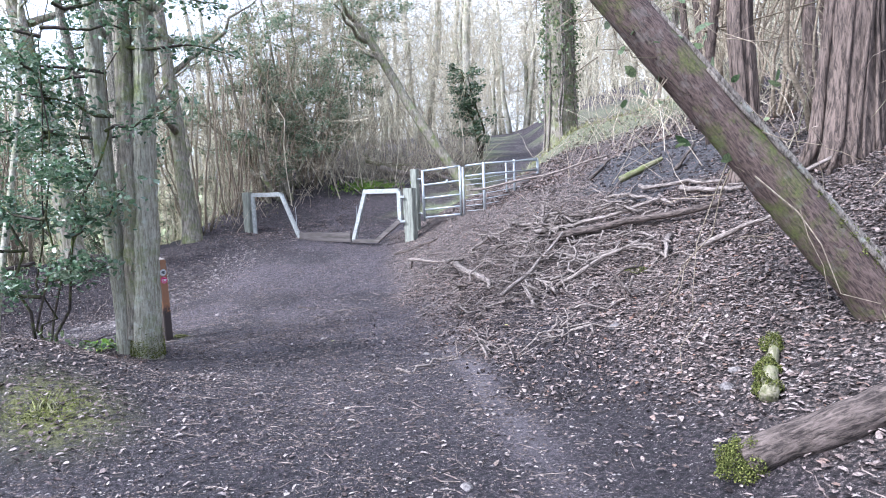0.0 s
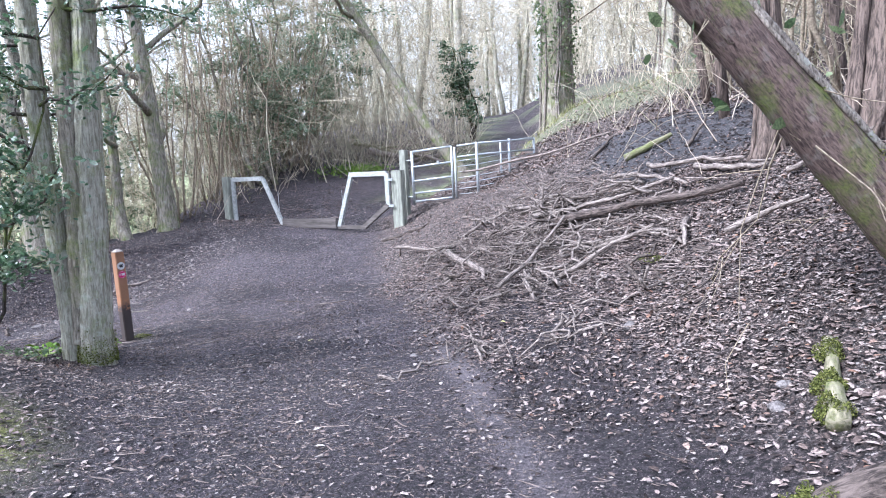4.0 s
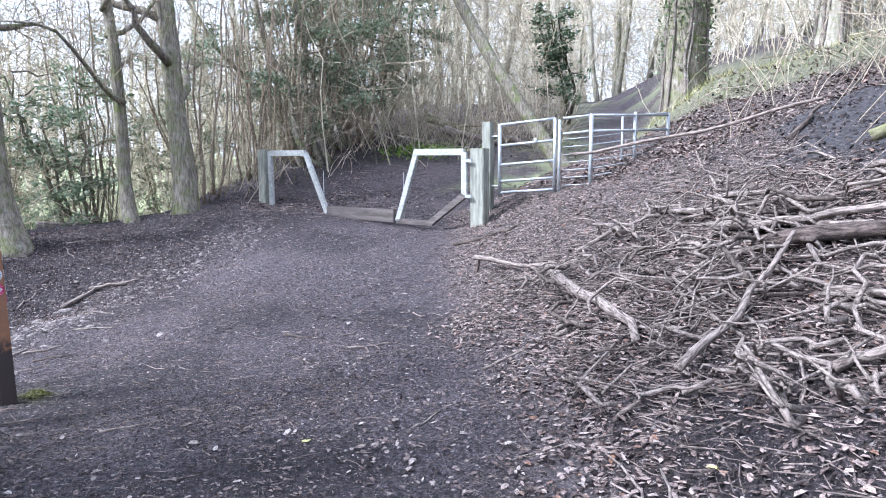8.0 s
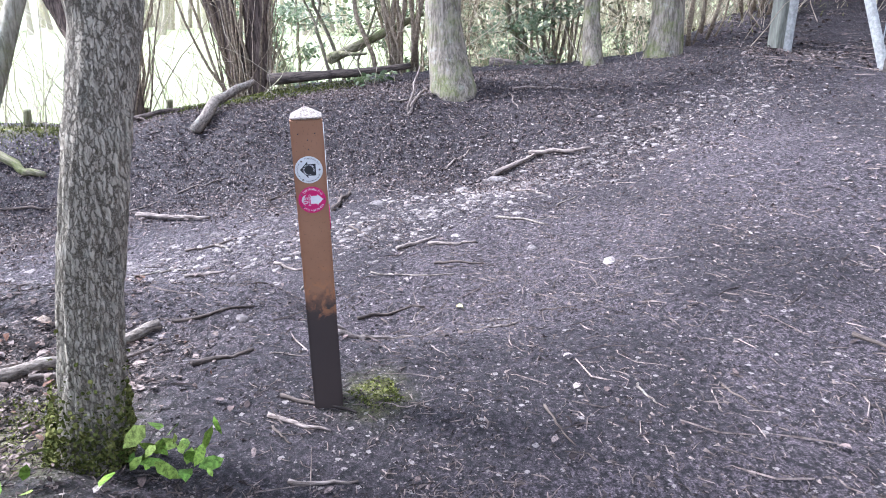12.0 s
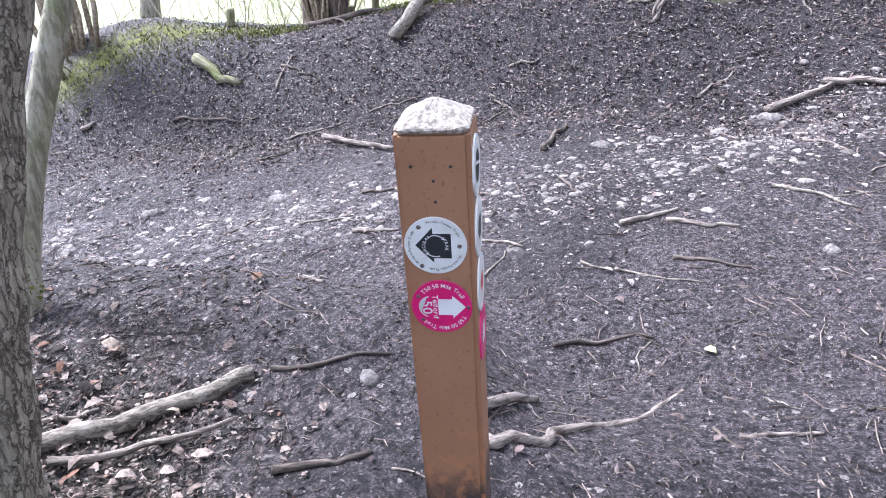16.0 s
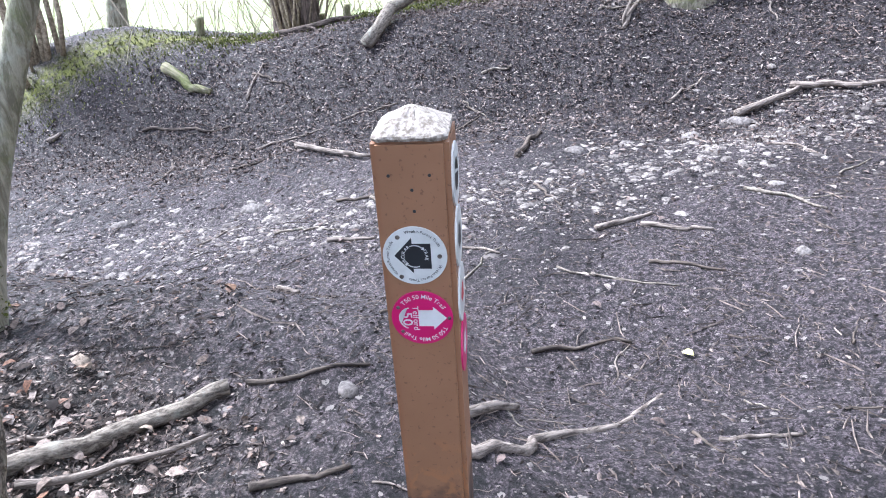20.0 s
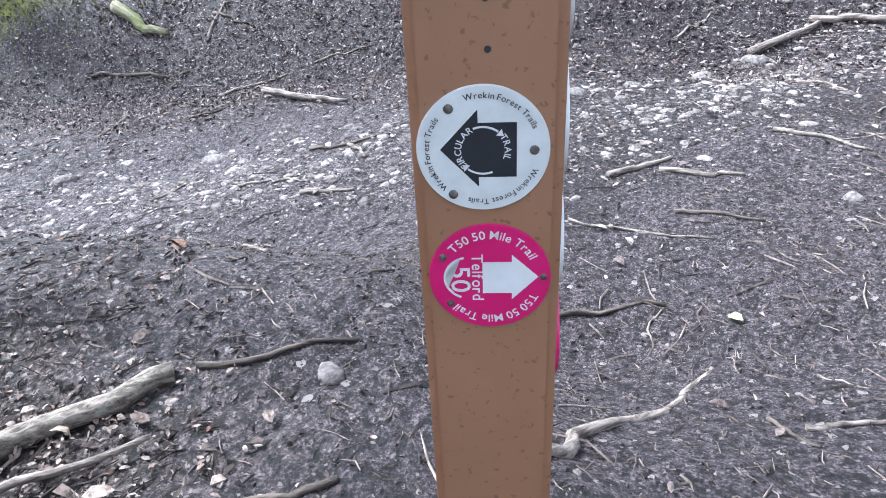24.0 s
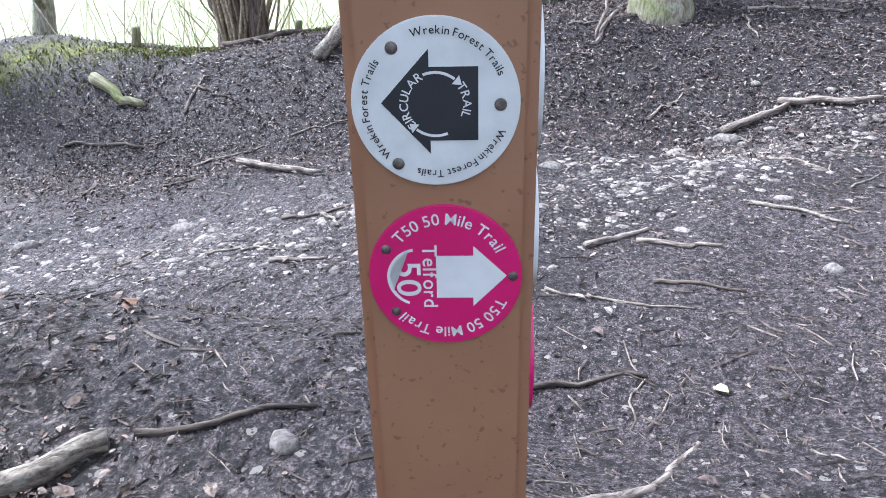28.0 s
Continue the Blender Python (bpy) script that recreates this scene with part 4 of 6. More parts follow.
def tree(name, label, base, top, r0, r1, mat, seed, crook=0.05, limbs=6, limb_len=2.0, limb_from=0.45, twig_n=30, twig_len=1.0, twig_mat=None,
         leaf=None, leaf_n=0, leaf_size=0.07, leaf_spread=0.35, steps=14, sides=14, flare=1.5, ivy=0, ivy_from=0.0, group="", category="tree", lump=0.12, moss=0, toward=None, via=None, ridged=False):
    rng = np.random.default_rng(seed)
    bx, by = base
    z0 = g(bx, by)
    root = new(name)
    root.location = (bx, by, z0)
    tagged(root, label, category, group)
    top = np.array(top, float) - (bx, by, z0)
    line = bent((0, 0, -0.25), top, steps, crook, rng)
    line[0] = (0, 0, -0.25)
    if via:
        way = np.array([(0, 0, -0.25)] + [(x - bx, y - by, z - z0) for x, y, z in via] + [top])
        far = np.concatenate([[0], np.cumsum(np.linalg.norm(np.diff(way, axis=0), axis=1))])
        line = np.stack([np.interp(np.linspace(0, far[-1], steps), far, way[:, k]) for k in range(3)], -1)
    t = np.linspace(0, 1, steps)
    radii = r0 + (r1 - r0) * t
    H = np.linalg.norm(top)
    radii = radii * (1 + (flare - 1) * np.exp(-t * H / (2.2 * r0 + 0.05)))
    pile = Pile()
    fine = np.linspace(0, 1, steps * 3)
    line = np.stack([np.interp(fine, t, line[:, k]) for k in range(3)], -1)
    k = np.ones(5) / 5
    for ax in range(3):
        line[2:-2, ax] = np.convolve(line[:, ax], k, "valid")
    radii = np.interp(fine, t, radii)
    if ridged:
        more = np.linspace(0, 1, 260)
        fl = np.stack([np.interp(more, fine, line[:, k]) for k in range(3)], -1)
        a = np.linspace(0, 2 * np.pi, 84, endpoint=False)[None]
        h = (more * H)[:, None] + 0 * a
        sway = 1.2 * vnoise(a * 1.5 + 0 * h, h * 3, seed)
        groove = np.abs(vnoise(a * 9 + sway + 0 * h, h * 6, seed + 1)) + 0.5 * np.abs(vnoise(a * 13 + sway, h * 14, seed + 2))
        swell = 0.09 * vnoise(a * 1.3 + 0 * h, h * 2.2, seed + 3)
        # a burr where an old limb healed over
        burr = 0.14 * np.exp(-(((h - 1.48) / 0.12) ** 2)) * (0.6 + 0.4 * np.cos(a - 1.0))
        tube(pile, fl, np.interp(more, fine, radii), 84, True, 0, rng, 0.94 + 0.12 * groove + swell + burr)
    else:
        tube(pile, line, radii, sides, True, lump, rng)
    part("trunk", pile.mesh("trunk", mat), root)
    ends = []
    for i in range(limbs):
        f = limb_from + (1 - limb_from) * (i + 0.6) / max(1, limbs)
        j = int(f * (len(line) - 1))
        a = rng.uniform(0, 2 * np.pi) if toward is None else toward + rng.normal(0, 0.7)
        d = np.array((math.cos(a), math.sin(a), rng.uniform(0.15, 0.9)))
        L = limb_len * rng.uniform(0.6, 1.2)
        lb = bent(line[j], line[j] + d * L, 8, 0.10, rng)
        p = Pile()
        tube(p, lb, np.linspace(min(radii[j] * 0.55, 0.09), 0.012, 8), 7, True, 0.1, rng)
        part("limb", p.mesh("limb", mat), root)
        ends.append(lb[2:])
    ends = np.concatenate(ends + [line[int(0.7 * len(line)):]])
    if twig_n:
        p = Pile()
        twigs(p, ends, twig_n, twig_len, 0.008, rng)
        tagged(part("crown", p.mesh("crown", twig_mat or STEM), root, "bare thin twigs"), kind="stuff")
    if leaf is not None and leaf_n:
        c = ends[rng.integers(len(ends), size=leaf_n)] + rng.normal(0, leaf_spread, (leaf_n, 3)) * (1, 1, 0.7)
        tagged(part("foliage", flakes("foliage", leaf, leaves(c, leaf_size, rng, 0.35), LEAF_TRIS), root, "glossy evergreen leaves"), kind="stuff")
    if ivy:
        p = Pile()
        for _ in range(16):
            a0, w = rng.uniform(0, 2 * np.pi), rng.normal(0, 0.25)
            a = a0 + w * np.linspace(0, 3, 14) + np.cumsum(rng.normal(0, 0.1, 14))
            j = np.linspace(0, len(line) * rng.uniform(0.5, 0.95), 14).astype(int)
            rr = radii[j] * (1.03 + 0.03 * rng.random(14))
            rr[0] *= 1.25
            pts = line[j] + np.stack([np.cos(a) * rr, np.sin(a) * rr, 0 * rr], -1)
            tube(p, pts, np.linspace(0.035, 0.014, 14) * rng.uniform(0.5, 1.3), 6, True, 0.2, rng)
        part("climbing_ivy", p.mesh("climbing_ivy", BARK_BROWN if mat is BARK_BROWN else BARK_BRANCH), root, "woody climbing stems")
        f = ivy_from + (1 - ivy_from) * rng.random(ivy) ** 0.8
        j = (f * (len(line) - 1)).astype(int)
        a = rng.uniform(0, 2 * np.pi, ivy)
        rr = radii[j] * 1.05 + np.abs(rng.normal(0, 0.16, ivy)) * (0.4 + f)
        c = line[j] + np.stack([np.cos(a) * rr, np.sin(a) * rr, rng.normal(0, 0.12, ivy)], -1)
        tagged(part("ivy_leaves", flakes("ivy_leaves", IVY, leaves(c, 0.085, rng, 0.2), LEAF_TRIS), root, "dull green ivy leaves"), kind="stuff")
    if moss:
        a = rng.uniform(0, 2 * np.pi, moss)
        h = np.abs(rng.normal(0, 0.11, moss))
        rr = r0 * 1.02 + r0 * (flare - 1) * np.exp(-h / (2.2 * r0)) + 0.01
        j = np.clip(((h + 0.25) / (H + 0.25) * (len(line) - 1)).astype(int), 0, len(line) - 1)
        c = line[j] * (1, 1, 0) + np.stack([np.cos(a) * rr, np.sin(a) * rr, h], -1)
        tagged(part("moss", flakes("moss", MOSS, leaves(c, 0.013, rng, 0.1, 0.8), LEAF_TRIS), root, "green moss round the foot"), kind="stuff")
    return root


# beside the post
def extra_stem(root, line, radii, seed, label, mat=BARK_RIDGED, name="stem"):
    """A further ridged stem grown together with a tree, along points of the place."""
    line = np.array(line, float) - np.array(root.location)
    far = np.concatenate([[0], np.cumsum(np.linalg.norm(np.diff(line, axis=0), axis=1))])
    steps = int(far[-1] / 0.03) + 8
    t = np.linspace(0, far[-1], steps)
    way = np.stack([np.interp(t, far, line[:, k]) for k in range(3)], -1)
    wide = max(3, steps // 7) | 1
    pad = np.pad(way, ((wide // 2, wide // 2), (0, 0)), "edge")
    way = np.stack([np.convolve(pad[:, k], np.ones(wide) / wide, "valid") for k in range(3)], -1)
    a, h = np.linspace(0, 2 * np.pi, 48, endpoint=False)[None], t[:, None]
    sway = 1.2 * vnoise(a * 1.5 + 0 * h, h * 3, seed)
    groove = np.abs(vnoise(a * 7 + sway + 0 * h, h * 5, seed + 1)) + 0.5 * np.abs(vnoise(a * 11 + sway, h * 12, seed + 2))
    pile = Pile()
    tube(pile, way, np.interp(t, far, radii), 48, True, 0, None, 0.92 + 0.14 * groove + 0.1 * vnoise(a * 1.3 + 0 * h, h * 2.2, seed + 3))
    part(name, pile.mesh(name, mat), root, label)


burred = tree("tree", "grey ridged-bark tree with a burr and mossy foot beside the post", (0.48, -0.62), (-0.5, 0.0, 6.5), 0.087, 0.075, BARK_RIDGED, 11, 0.003, 7, 1.6, 0.55, 60, 0.9, flare=1.3, moss=3200,
              via=((0.38, -0.555, 0.6), (0.335, -0.51, 0.9), (0.29, -0.485, 1.1), (0.175, -0.475, 1.32), (0.135, -0.44, 1.55), (0.09, -0.385, 1.8), (-0.1, -0.28, 3.2)), steps=34, ridged=True)
extra_stem(burred, ((0.26, -0.46, 1.12), (0.19, -0.50, 1.42), (0.16, -0.58, 1.8), (0.18, -0.72, 2.6), (0.2, -0.95, 4.2)), (0.05, 0.056, 0.052, 0.05, 0.04), 611, "second stem forking above the burr")
twin = tree("tree", "twisted pale grey tree of grown-together stems on the earth hump", (1.37, -0.74), (1.5, -0.35, 6.6), 0.138, 0.075, BARK_PALE, 27, 0.003, 7, 1.6, 0.55, 60, 0.9, flare=1.2, moss=2600,
            via=((1.385, -0.699, 0.75), (1.397, -0.666, 1.35), (1.411, -0.627, 1.90), (1.442, -0.541, 3.30)), steps=24, ridged=True)
extra_stem(twin, ((1.207, -0.897, -0.05), (1.214, -0.876, 0.50), (1.206, -0.900, 1.10), (1.194, -0.931, 1.90), (1.193, -0.934, 3.40), (1.205, -0.903, 5.00)), (0.11, 0.085, 0.085, 0.09, 0.085, 0.06), 623, "straight outer stem", BARK_PALE)
extra_stem(twin, ((1.304, -0.804, 0.30), (1.320, -0.760, 1.10), (1.351, -0.733, 1.90), (1.360, -0.708, 3.40), (1.394, -0.674, 5.00)), (0.10, 0.11, 0.095, 0.09, 0.06), 629, "dark twisted middle stem", BARK_GREY)
tree("tree", "slender pale grey young tree leaning over the gully", (-0.68, -1.72), (-2.6, -0.5, 5.2), 0.046, 0.03, BARK_PALE, 13, 0.02, 5, 1.2, 0.6, 40, 0.9, flare=1.4, via=((-0.84, -1.66, 0.45), (-1.06, -1.48, 1.03), (-1.6, -1.05, 2.6)), moss=250)
tree("tree", "broken pale forked trunk on the mossy brow", (-6.75, -5.5), (-6.75, -5.1, 1.15), 0.13, 0.07, BARK_PALE, 113, 0.02, 4, 0.5, 0.35, 8, 0.5, flare=1.4, steps=10, ivy=0, moss=300)
# along the brow
tree("tree", "stout smooth grey tree with a dark muddy foot on the brow", (-6.0, 0.98), (-7.2, 0.1, 8.5), 0.205, 0.12, BARK_GREY, 14, 0.015, 10, 2.6, 0.3, 200, 1.3, flare=1.5)
tree("tree", "thin greenish tree on the brow", (-7.15, 2.88), (-7.8, 2.45, 7.5), 0.115, 0.05, BARK_GREY, 15, 0.03, 10, 2.0, 0.25, 160, 1.2, flare=1.35)
tree("tree", "grey tree with a dark damp foot beside the barrier", (-7.15, 3.75), (-7.9, 3.5, 9.0), 0.19, 0.10, BARK_GREY, 16, 0.015, 11, 2.4, 0.25, 200, 1.3, flare=1.5)
# beyond the gates
tree("tree", "bare slanting tree beside the climbing track", (-5.2, 11.7), (-10.5, 8.6, 10.5), 0.165, 0.08, BARK_GREY, 17, 0.015, 8, 2.6, 0.4, 90, 1.4, twig_mat=TWIG_FAR)
tree("tree", "large tree wrapped in woody ivy stems", (-3.6, 13.6), (-3.9, 13.9, 13.5), 0.42, 0.28, BARK_GREY, 18, 0.012, 8, 2.6, 0.4, 60, 1.4, ivy=7500, ivy_from=0.13, flare=1.45, sides=18, twig_mat=TWIG_FAR)
tree("tree", "ivy-clad tree with pale climbing stems", (-1.9, 16.5), (-1.6, 16.9, 13.0), 0.30, 0.2, BARK_FAR, 19, 0.012, 7, 2.4, 0.4, 60, 1.4, ivy=2600, ivy_from=0.3, flare=1.4, twig_mat=TWIG_FAR)
# on the bank
tree("tree", "broad brown fissured tree on the bank", (6.55, 4.60), (6.75, 4.9, 10.0), 0.27, 0.21, BARK_BROWN, 20, 0.01, 6, 2.2, 0.5, 60, 1.2, ivy=60, ivy_from=0.5, flare=1.35, sides=20)
tree("tree", "vine-wrapped brown tree on the bank above the brushwood", (5.38, 4.85), (5.1, 5.2, 8.0), 0.13, 0.09, BARK_BROWN, 21, 0.02, 6, 1.8, 0.3, 70, 1.1, ivy=80, ivy_from=0.6, flare=1.5)


def leaning_tree():
    rng = np.random.default_rng(30)
    root = new("leaning_tree")
    root.location = (7.75, 1.52, g(7.75, 1.52))
    tagged(root, "red-brown tree leaning low over the track with mossy ivy stems", "tree")
    o = np.array(root.location)
    pts = np.array([(7.93, 1.67, 0.55), (7.70, 1.48, 1.02), (7.38, 1.22, 1.52), (7.06, 0.97, 2.03), (6.75, 0.72, 2.52), (6.42, 0.46, 3.04), (5.95, 0.1, 3.8), (5.3, -0.4, 4.9)]) - o
    t = np.linspace(0, 1, len(pts))
    fine = np.linspace(0, 1, 44)
    line = np.stack([np.interp(fine, t, pts[:, k]) for k in range(3)], -1)
    pile = Pile()
    tube(pile, line, np.interp(fine, (0, 0.2, 0.5, 1), (0.21, 0.165, 0.142, 0.11)), 22, True, 0.07, rng)
    part("trunk", pile.mesh("trunk", BARK_RED), root)
    p = Pile()
    for k in range(5):
        a = -0.4 + 0.25 * k + np.cumsum(rng.normal(0, 0.09, 24))
        j = np.linspace(0, 40 - 4 * k, 24).astype(int)
        w = line[j]
        side = np.array((0.45, 0.35, 0.82)), np.array((0.70, -0.71, 0.0))
        rr = np.interp(j / 43, (0, 0.2, 0.5, 1), (0.21, 0.165, 0.142, 0.11))[:, None] * 1.06
        q = w + rr * (np.cos(a)[:, None] * side[0] + np.sin(a)[:, None] * side[1])
        tube(p, q, np.linspace(0.036, 0.016, 24) * rng.uniform(0.6, 1.2), 7, True, 0.25, rng)
    part("climbing_ivy", p.mesh("climbing_ivy", BARK_BRANCH), root, "pale woody climbing stems")
    n = 3600
    j = np.clip(rng.normal(9, 4, n), 1, 30).astype(int)
    a = rng.normal(0.35, 0.35, n)
    c = line[j] + rng.normal(0, 0.012, (n, 3)) + np.interp(j / 43, (0, 0.2, 0.5, 1), (0.21, 0.165, 0.142, 0.11))[:, None] * 1.02 * (np.cos(a)[:, None] * np.array((0.45, 0.35, 0.82)) + np.sin(a)[:, None] * np.array((0.7, -0.71, 0.0)))
    tagged(part("moss", flakes("moss", MOSS, leaves(c, 0.012, rng, 0.0, 0.7), LEAF_TRIS), root, "moss on the upper side"), kind="stuff")
    p = Pile()
    twigs(p, line[14:40:3], 22, 1.0, 0.006, rng, 1.0, 0.0)
    tagged(part("crown", p.mesh("crown", STEM), root, "thin bare twigs"), kind="stuff")
    c = line[rng.integers(20, 34, 60)] + np.array((0.05, 0.1, -0.1)) + rng.normal(0, 0.14, (60, 3))
    tagged(part("foliage", flakes("foliage", IVY, leaves(c, 0.1, rng, 0.2), LEAF_TRIS), root, "a few green ivy leaves"), kind="stuff")


leaning_tree()


def evergreen(label, base, height, spread, leaf_n, seed, size=0.075, stems=5, low=0.3, lean=(0, 0), mat=HOLLY, r=0.05, bark_mat=None, keep=None):
    """A multi-stemmed evergreen bush or tree."""
    rng = np.random.default_rng(seed)
    bark_mat = bark_mat or (BARK_DARK if mat is HOLLY else BARK_GREY)
    bx, by = base
    root = new("evergreen_tree")
    root.location = (bx, by, g(bx, by))
    tagged(root, label, "tree")
    pts = []
    for k in range(stems):
        a = rng.uniform(0, 2 * np.pi)
        foot = np.array((math.cos(a), math.sin(a), 0)) * 0.15 * spread * 0.4
        tip = foot + np.array((math.cos(a) * spread * 0.6 + lean[0], math.sin(a) * spread * 0.6 + lean[1], height * rng.uniform(0.75, 1.0)))
        line = bent(foot - (0, 0, 0.15), tip, 12, 0.07, rng)
        p = Pile()
        tube(p, line, np.linspace(r, r * 0.3, 12) * rng.uniform(0.7, 1.2), 8, True, 0.1, rng)
        part("stem", p.mesh("stem", bark_mat), root)
        for f in np.linspace(low, 1, 9):
            q = line[int(f * 11)]
            b = rng.uniform(0, 2 * np.pi)
            e = q + np.array((math.cos(b), math.sin(b), rng.uniform(-0.25, 0.4))) * spread * rng.uniform(0.35, 0.8)
            if keep is None or keep(np.array([e]) + np.array(root.location))[0]:
                pts.append(bent(q, e, 7, 0.1, rng))
    p = Pile()
    for l in pts:
        tube(p, l, np.linspace(0.02, 0.005, 7), 4, False)
    tagged(part("branchwork", p.mesh("branchwork", bark_mat), root), kind="stuff")
    pool = np.concatenate([l[2:] for l in pts])
    tuft = pool[rng.integers(len(pool), size=max(1, leaf_n // 9))]
    c = np.repeat(tuft, 9, 0)[:leaf_n] + rng.normal(0, 0.13, (len(np.repeat(tuft, 9, 0)[:leaf_n]), 3)) * (1, 1, 0.6)
    if keep:
        c = c[keep(c + np.array(root.location))]
    tagged(part("foliage", flakes("foliage", mat, leaves(c, size, rng, 0.4), LEAF_TRIS), root, "dark glossy leaves"), kind="stuff")
    return root


evergreen("holly sapling with glossy green leaves on the earth hump", (0.95, -1.55), 4.3, 1.5, 11000, 41, 0.058, 5, 0.33, (0.0, 0.0), r=0.017, keep=lambda p: (p[:, 1] + 0.45 * (1.3 - p[:, 0]) < -0.85) | (p[:, 2] > 2.15))
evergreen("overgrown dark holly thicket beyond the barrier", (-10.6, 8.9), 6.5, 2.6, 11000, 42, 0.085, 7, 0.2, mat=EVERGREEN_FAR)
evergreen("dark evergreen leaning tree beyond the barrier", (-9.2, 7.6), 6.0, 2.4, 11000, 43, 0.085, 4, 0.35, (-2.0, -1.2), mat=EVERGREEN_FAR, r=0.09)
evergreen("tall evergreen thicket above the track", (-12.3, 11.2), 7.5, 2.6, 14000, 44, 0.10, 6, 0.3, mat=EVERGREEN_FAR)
evergreen("dense green ivy bush on a broken stump", (-9.3, 16.3), 3.4, 1.0, 3000, 45, 0.11, 4, 0.3)
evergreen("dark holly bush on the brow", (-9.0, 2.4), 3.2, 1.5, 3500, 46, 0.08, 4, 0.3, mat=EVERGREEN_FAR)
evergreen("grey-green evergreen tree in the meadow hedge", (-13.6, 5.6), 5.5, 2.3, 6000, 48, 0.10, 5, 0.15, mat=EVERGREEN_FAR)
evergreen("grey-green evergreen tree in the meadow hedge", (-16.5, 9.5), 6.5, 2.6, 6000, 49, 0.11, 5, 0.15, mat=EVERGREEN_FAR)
evergreen("holly with yellow-green leaves hanging over the brow", (-8.7, -0.5), 4.6, 1.7, 5000, 50, 0.075, 4, 0.5, mat=IVY, r=0.03)
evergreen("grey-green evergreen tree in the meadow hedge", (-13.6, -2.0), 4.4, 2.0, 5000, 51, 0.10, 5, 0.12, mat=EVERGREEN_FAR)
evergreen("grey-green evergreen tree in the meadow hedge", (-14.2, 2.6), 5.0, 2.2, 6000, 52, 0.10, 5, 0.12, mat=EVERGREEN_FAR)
evergreen("pale green conifer bush in the meadow hedge", (-15.5, 0.6), 3.6, 1.8, 4500, 47, 0.10, 4, 0.15, mat=IVY)


# ---- fallen wood ----
def stick(name, label, a, b, r, mat, seed, lift=0.0, crook=0.07, steps=9, forks=0, group="", category="branch", sides=8, end=0.55):
    """A stick or log lying on the ground from a to b."""
    rng = np.random.default_rng(seed)
    a, b = np.array(a, float), np.array(b, float)
    line = bent((*a[:2], 0), (*b[:2], 0), steps, crook, rng)
    la = a[2] if len(a) > 2 else lift
    lb = b[2] if len(b) > 2 else lift
    rad = np.linspace(r, r * end, steps)
    line[:, 2] = level(line[:, 0], line[:, 1]) + lumps(line[:, 0], line[:, 1]) + rad * 0.75 + np.linspace(la, lb, steps)
    o = line[steps // 2].copy()
    o[2] -= rad[steps // 2] * 0.75
    turn = Vector((0, 0, 1)).rotation_difference(Vector((line[-1] - line[0]).tolist()))
    ob_line = (line - o) @ np.array(turn.to_matrix())
    pile = Pile()
    tube(pile, ob_line, rad, sides, True, 0.18, rng)
    side_lines = []
    for _ in range(forks):
        j = rng.integers(1, steps - 1)
        d = (b - a)[:2] * rng.uniform(0.2, 0.5)
        c, s = math.cos(rng.normal(0, 0.9)), math.sin(rng.normal(0, 0.9))
        e = ob_line[j] + np.array((c * d[0] - s * d[1], s * d[0] + c * d[1], rng.uniform(-0.02, 0.15) * np.linalg.norm(d))) @ np.array(turn.to_matrix())
        fl = bent(ob_line[j], e, 5, 0.08, rng)
        side_lines.append((fl, rad[j]))
    ob = new(name, pile.mesh(name, mat))
    ob.matrix_world = Matrix.Translation(o.tolist()) @ turn.to_matrix().to_4x4()
    for fl, rr in side_lines:
        p = Pile()
        tube(p, fl, np.linspace(rr * 0.6, rr * 0.25, 5), 6, True, 0.15, rng)
        part("side_branch", p.mesh("side_branch", mat), ob)
    return tagged(ob, label, category, group)


STICKS = "sticks beside the trail post"
stick("fallen_branch", "thick pale dead branch on dry leaves beside the post", (0.10, -1.55), (-0.60, -0.74), 0.032, BARK_BRANCH, 51, group=STICKS, crook=0.05, end=0.75, steps=16)
stick("fallen_branch", "thin dead side branch on dry leaves", (-0.14, -1.08), (-0.42, -0.70), 0.012, DEADWOOD, 52, 0.02, group=STICKS, crook=0.03)
stick("fallen_branch", "short dark stick on the soil", (-0.26, -0.51), (-0.38, -0.29), 0.012, DEADWOOD_DARK, 53, group=STICKS, crook=0.03)
stick("tree_root", "bare grey root snaking over trodden soil", (-0.44, 0.00), (-1.22, 0.55), 0.021, DEADWOOD, 54, -0.010, group=STICKS, crook=0.09, steps=18, category="root", end=0.3)
stick("fallen_branch", "short pale stick behind the post", (-0.60, -0.05), (-0.96, 0.06), 0.021, DEADWOOD, 55, group=STICKS, crook=0.03)
stick("fallen_branch", "thin dark twig beside the post", (-0.62, -0.70), (-0.77, -0.36), 0.009, DEADWOOD_DARK, 56, group=STICKS)
stick("fallen_branch", "pale broken stick at the foot of the brow", (-4.52, -2.28), (-4.05, -1.45), 0.026, DEADWOOD, 57, 0.02, group=STICKS, crook=0.04)
GROUND_TWIGS = ((-4.97, -4.09, -4.99, -3.15, 0.018), (-5.23, -3.05, -5.6, -3.02, 0.016), (-2.63, 0.29, -2.8, 0.57, 0.018), (-0.87, 0.59, -0.71, 0.66, 0.006),
                (-0.27, -1.33, -0.38, -1.12, 0.011), (-4.92, -5.15, -5.01, -5.06, 0.03), (-3.87, -0.29, -4.4, -0.19, 0.025), (-2.69, -1.3, -2.72, -1.01, 0.017),
                (-2.22, -1.42, -2.17, -1.27, 0.02), (-2.23, 0.53, -2.15, 0.87, 0.010), (-0.81, 0.67, -0.85, 0.89, 0.009), (-5.55, 0.39, -6.2, 0.62, 0.02))
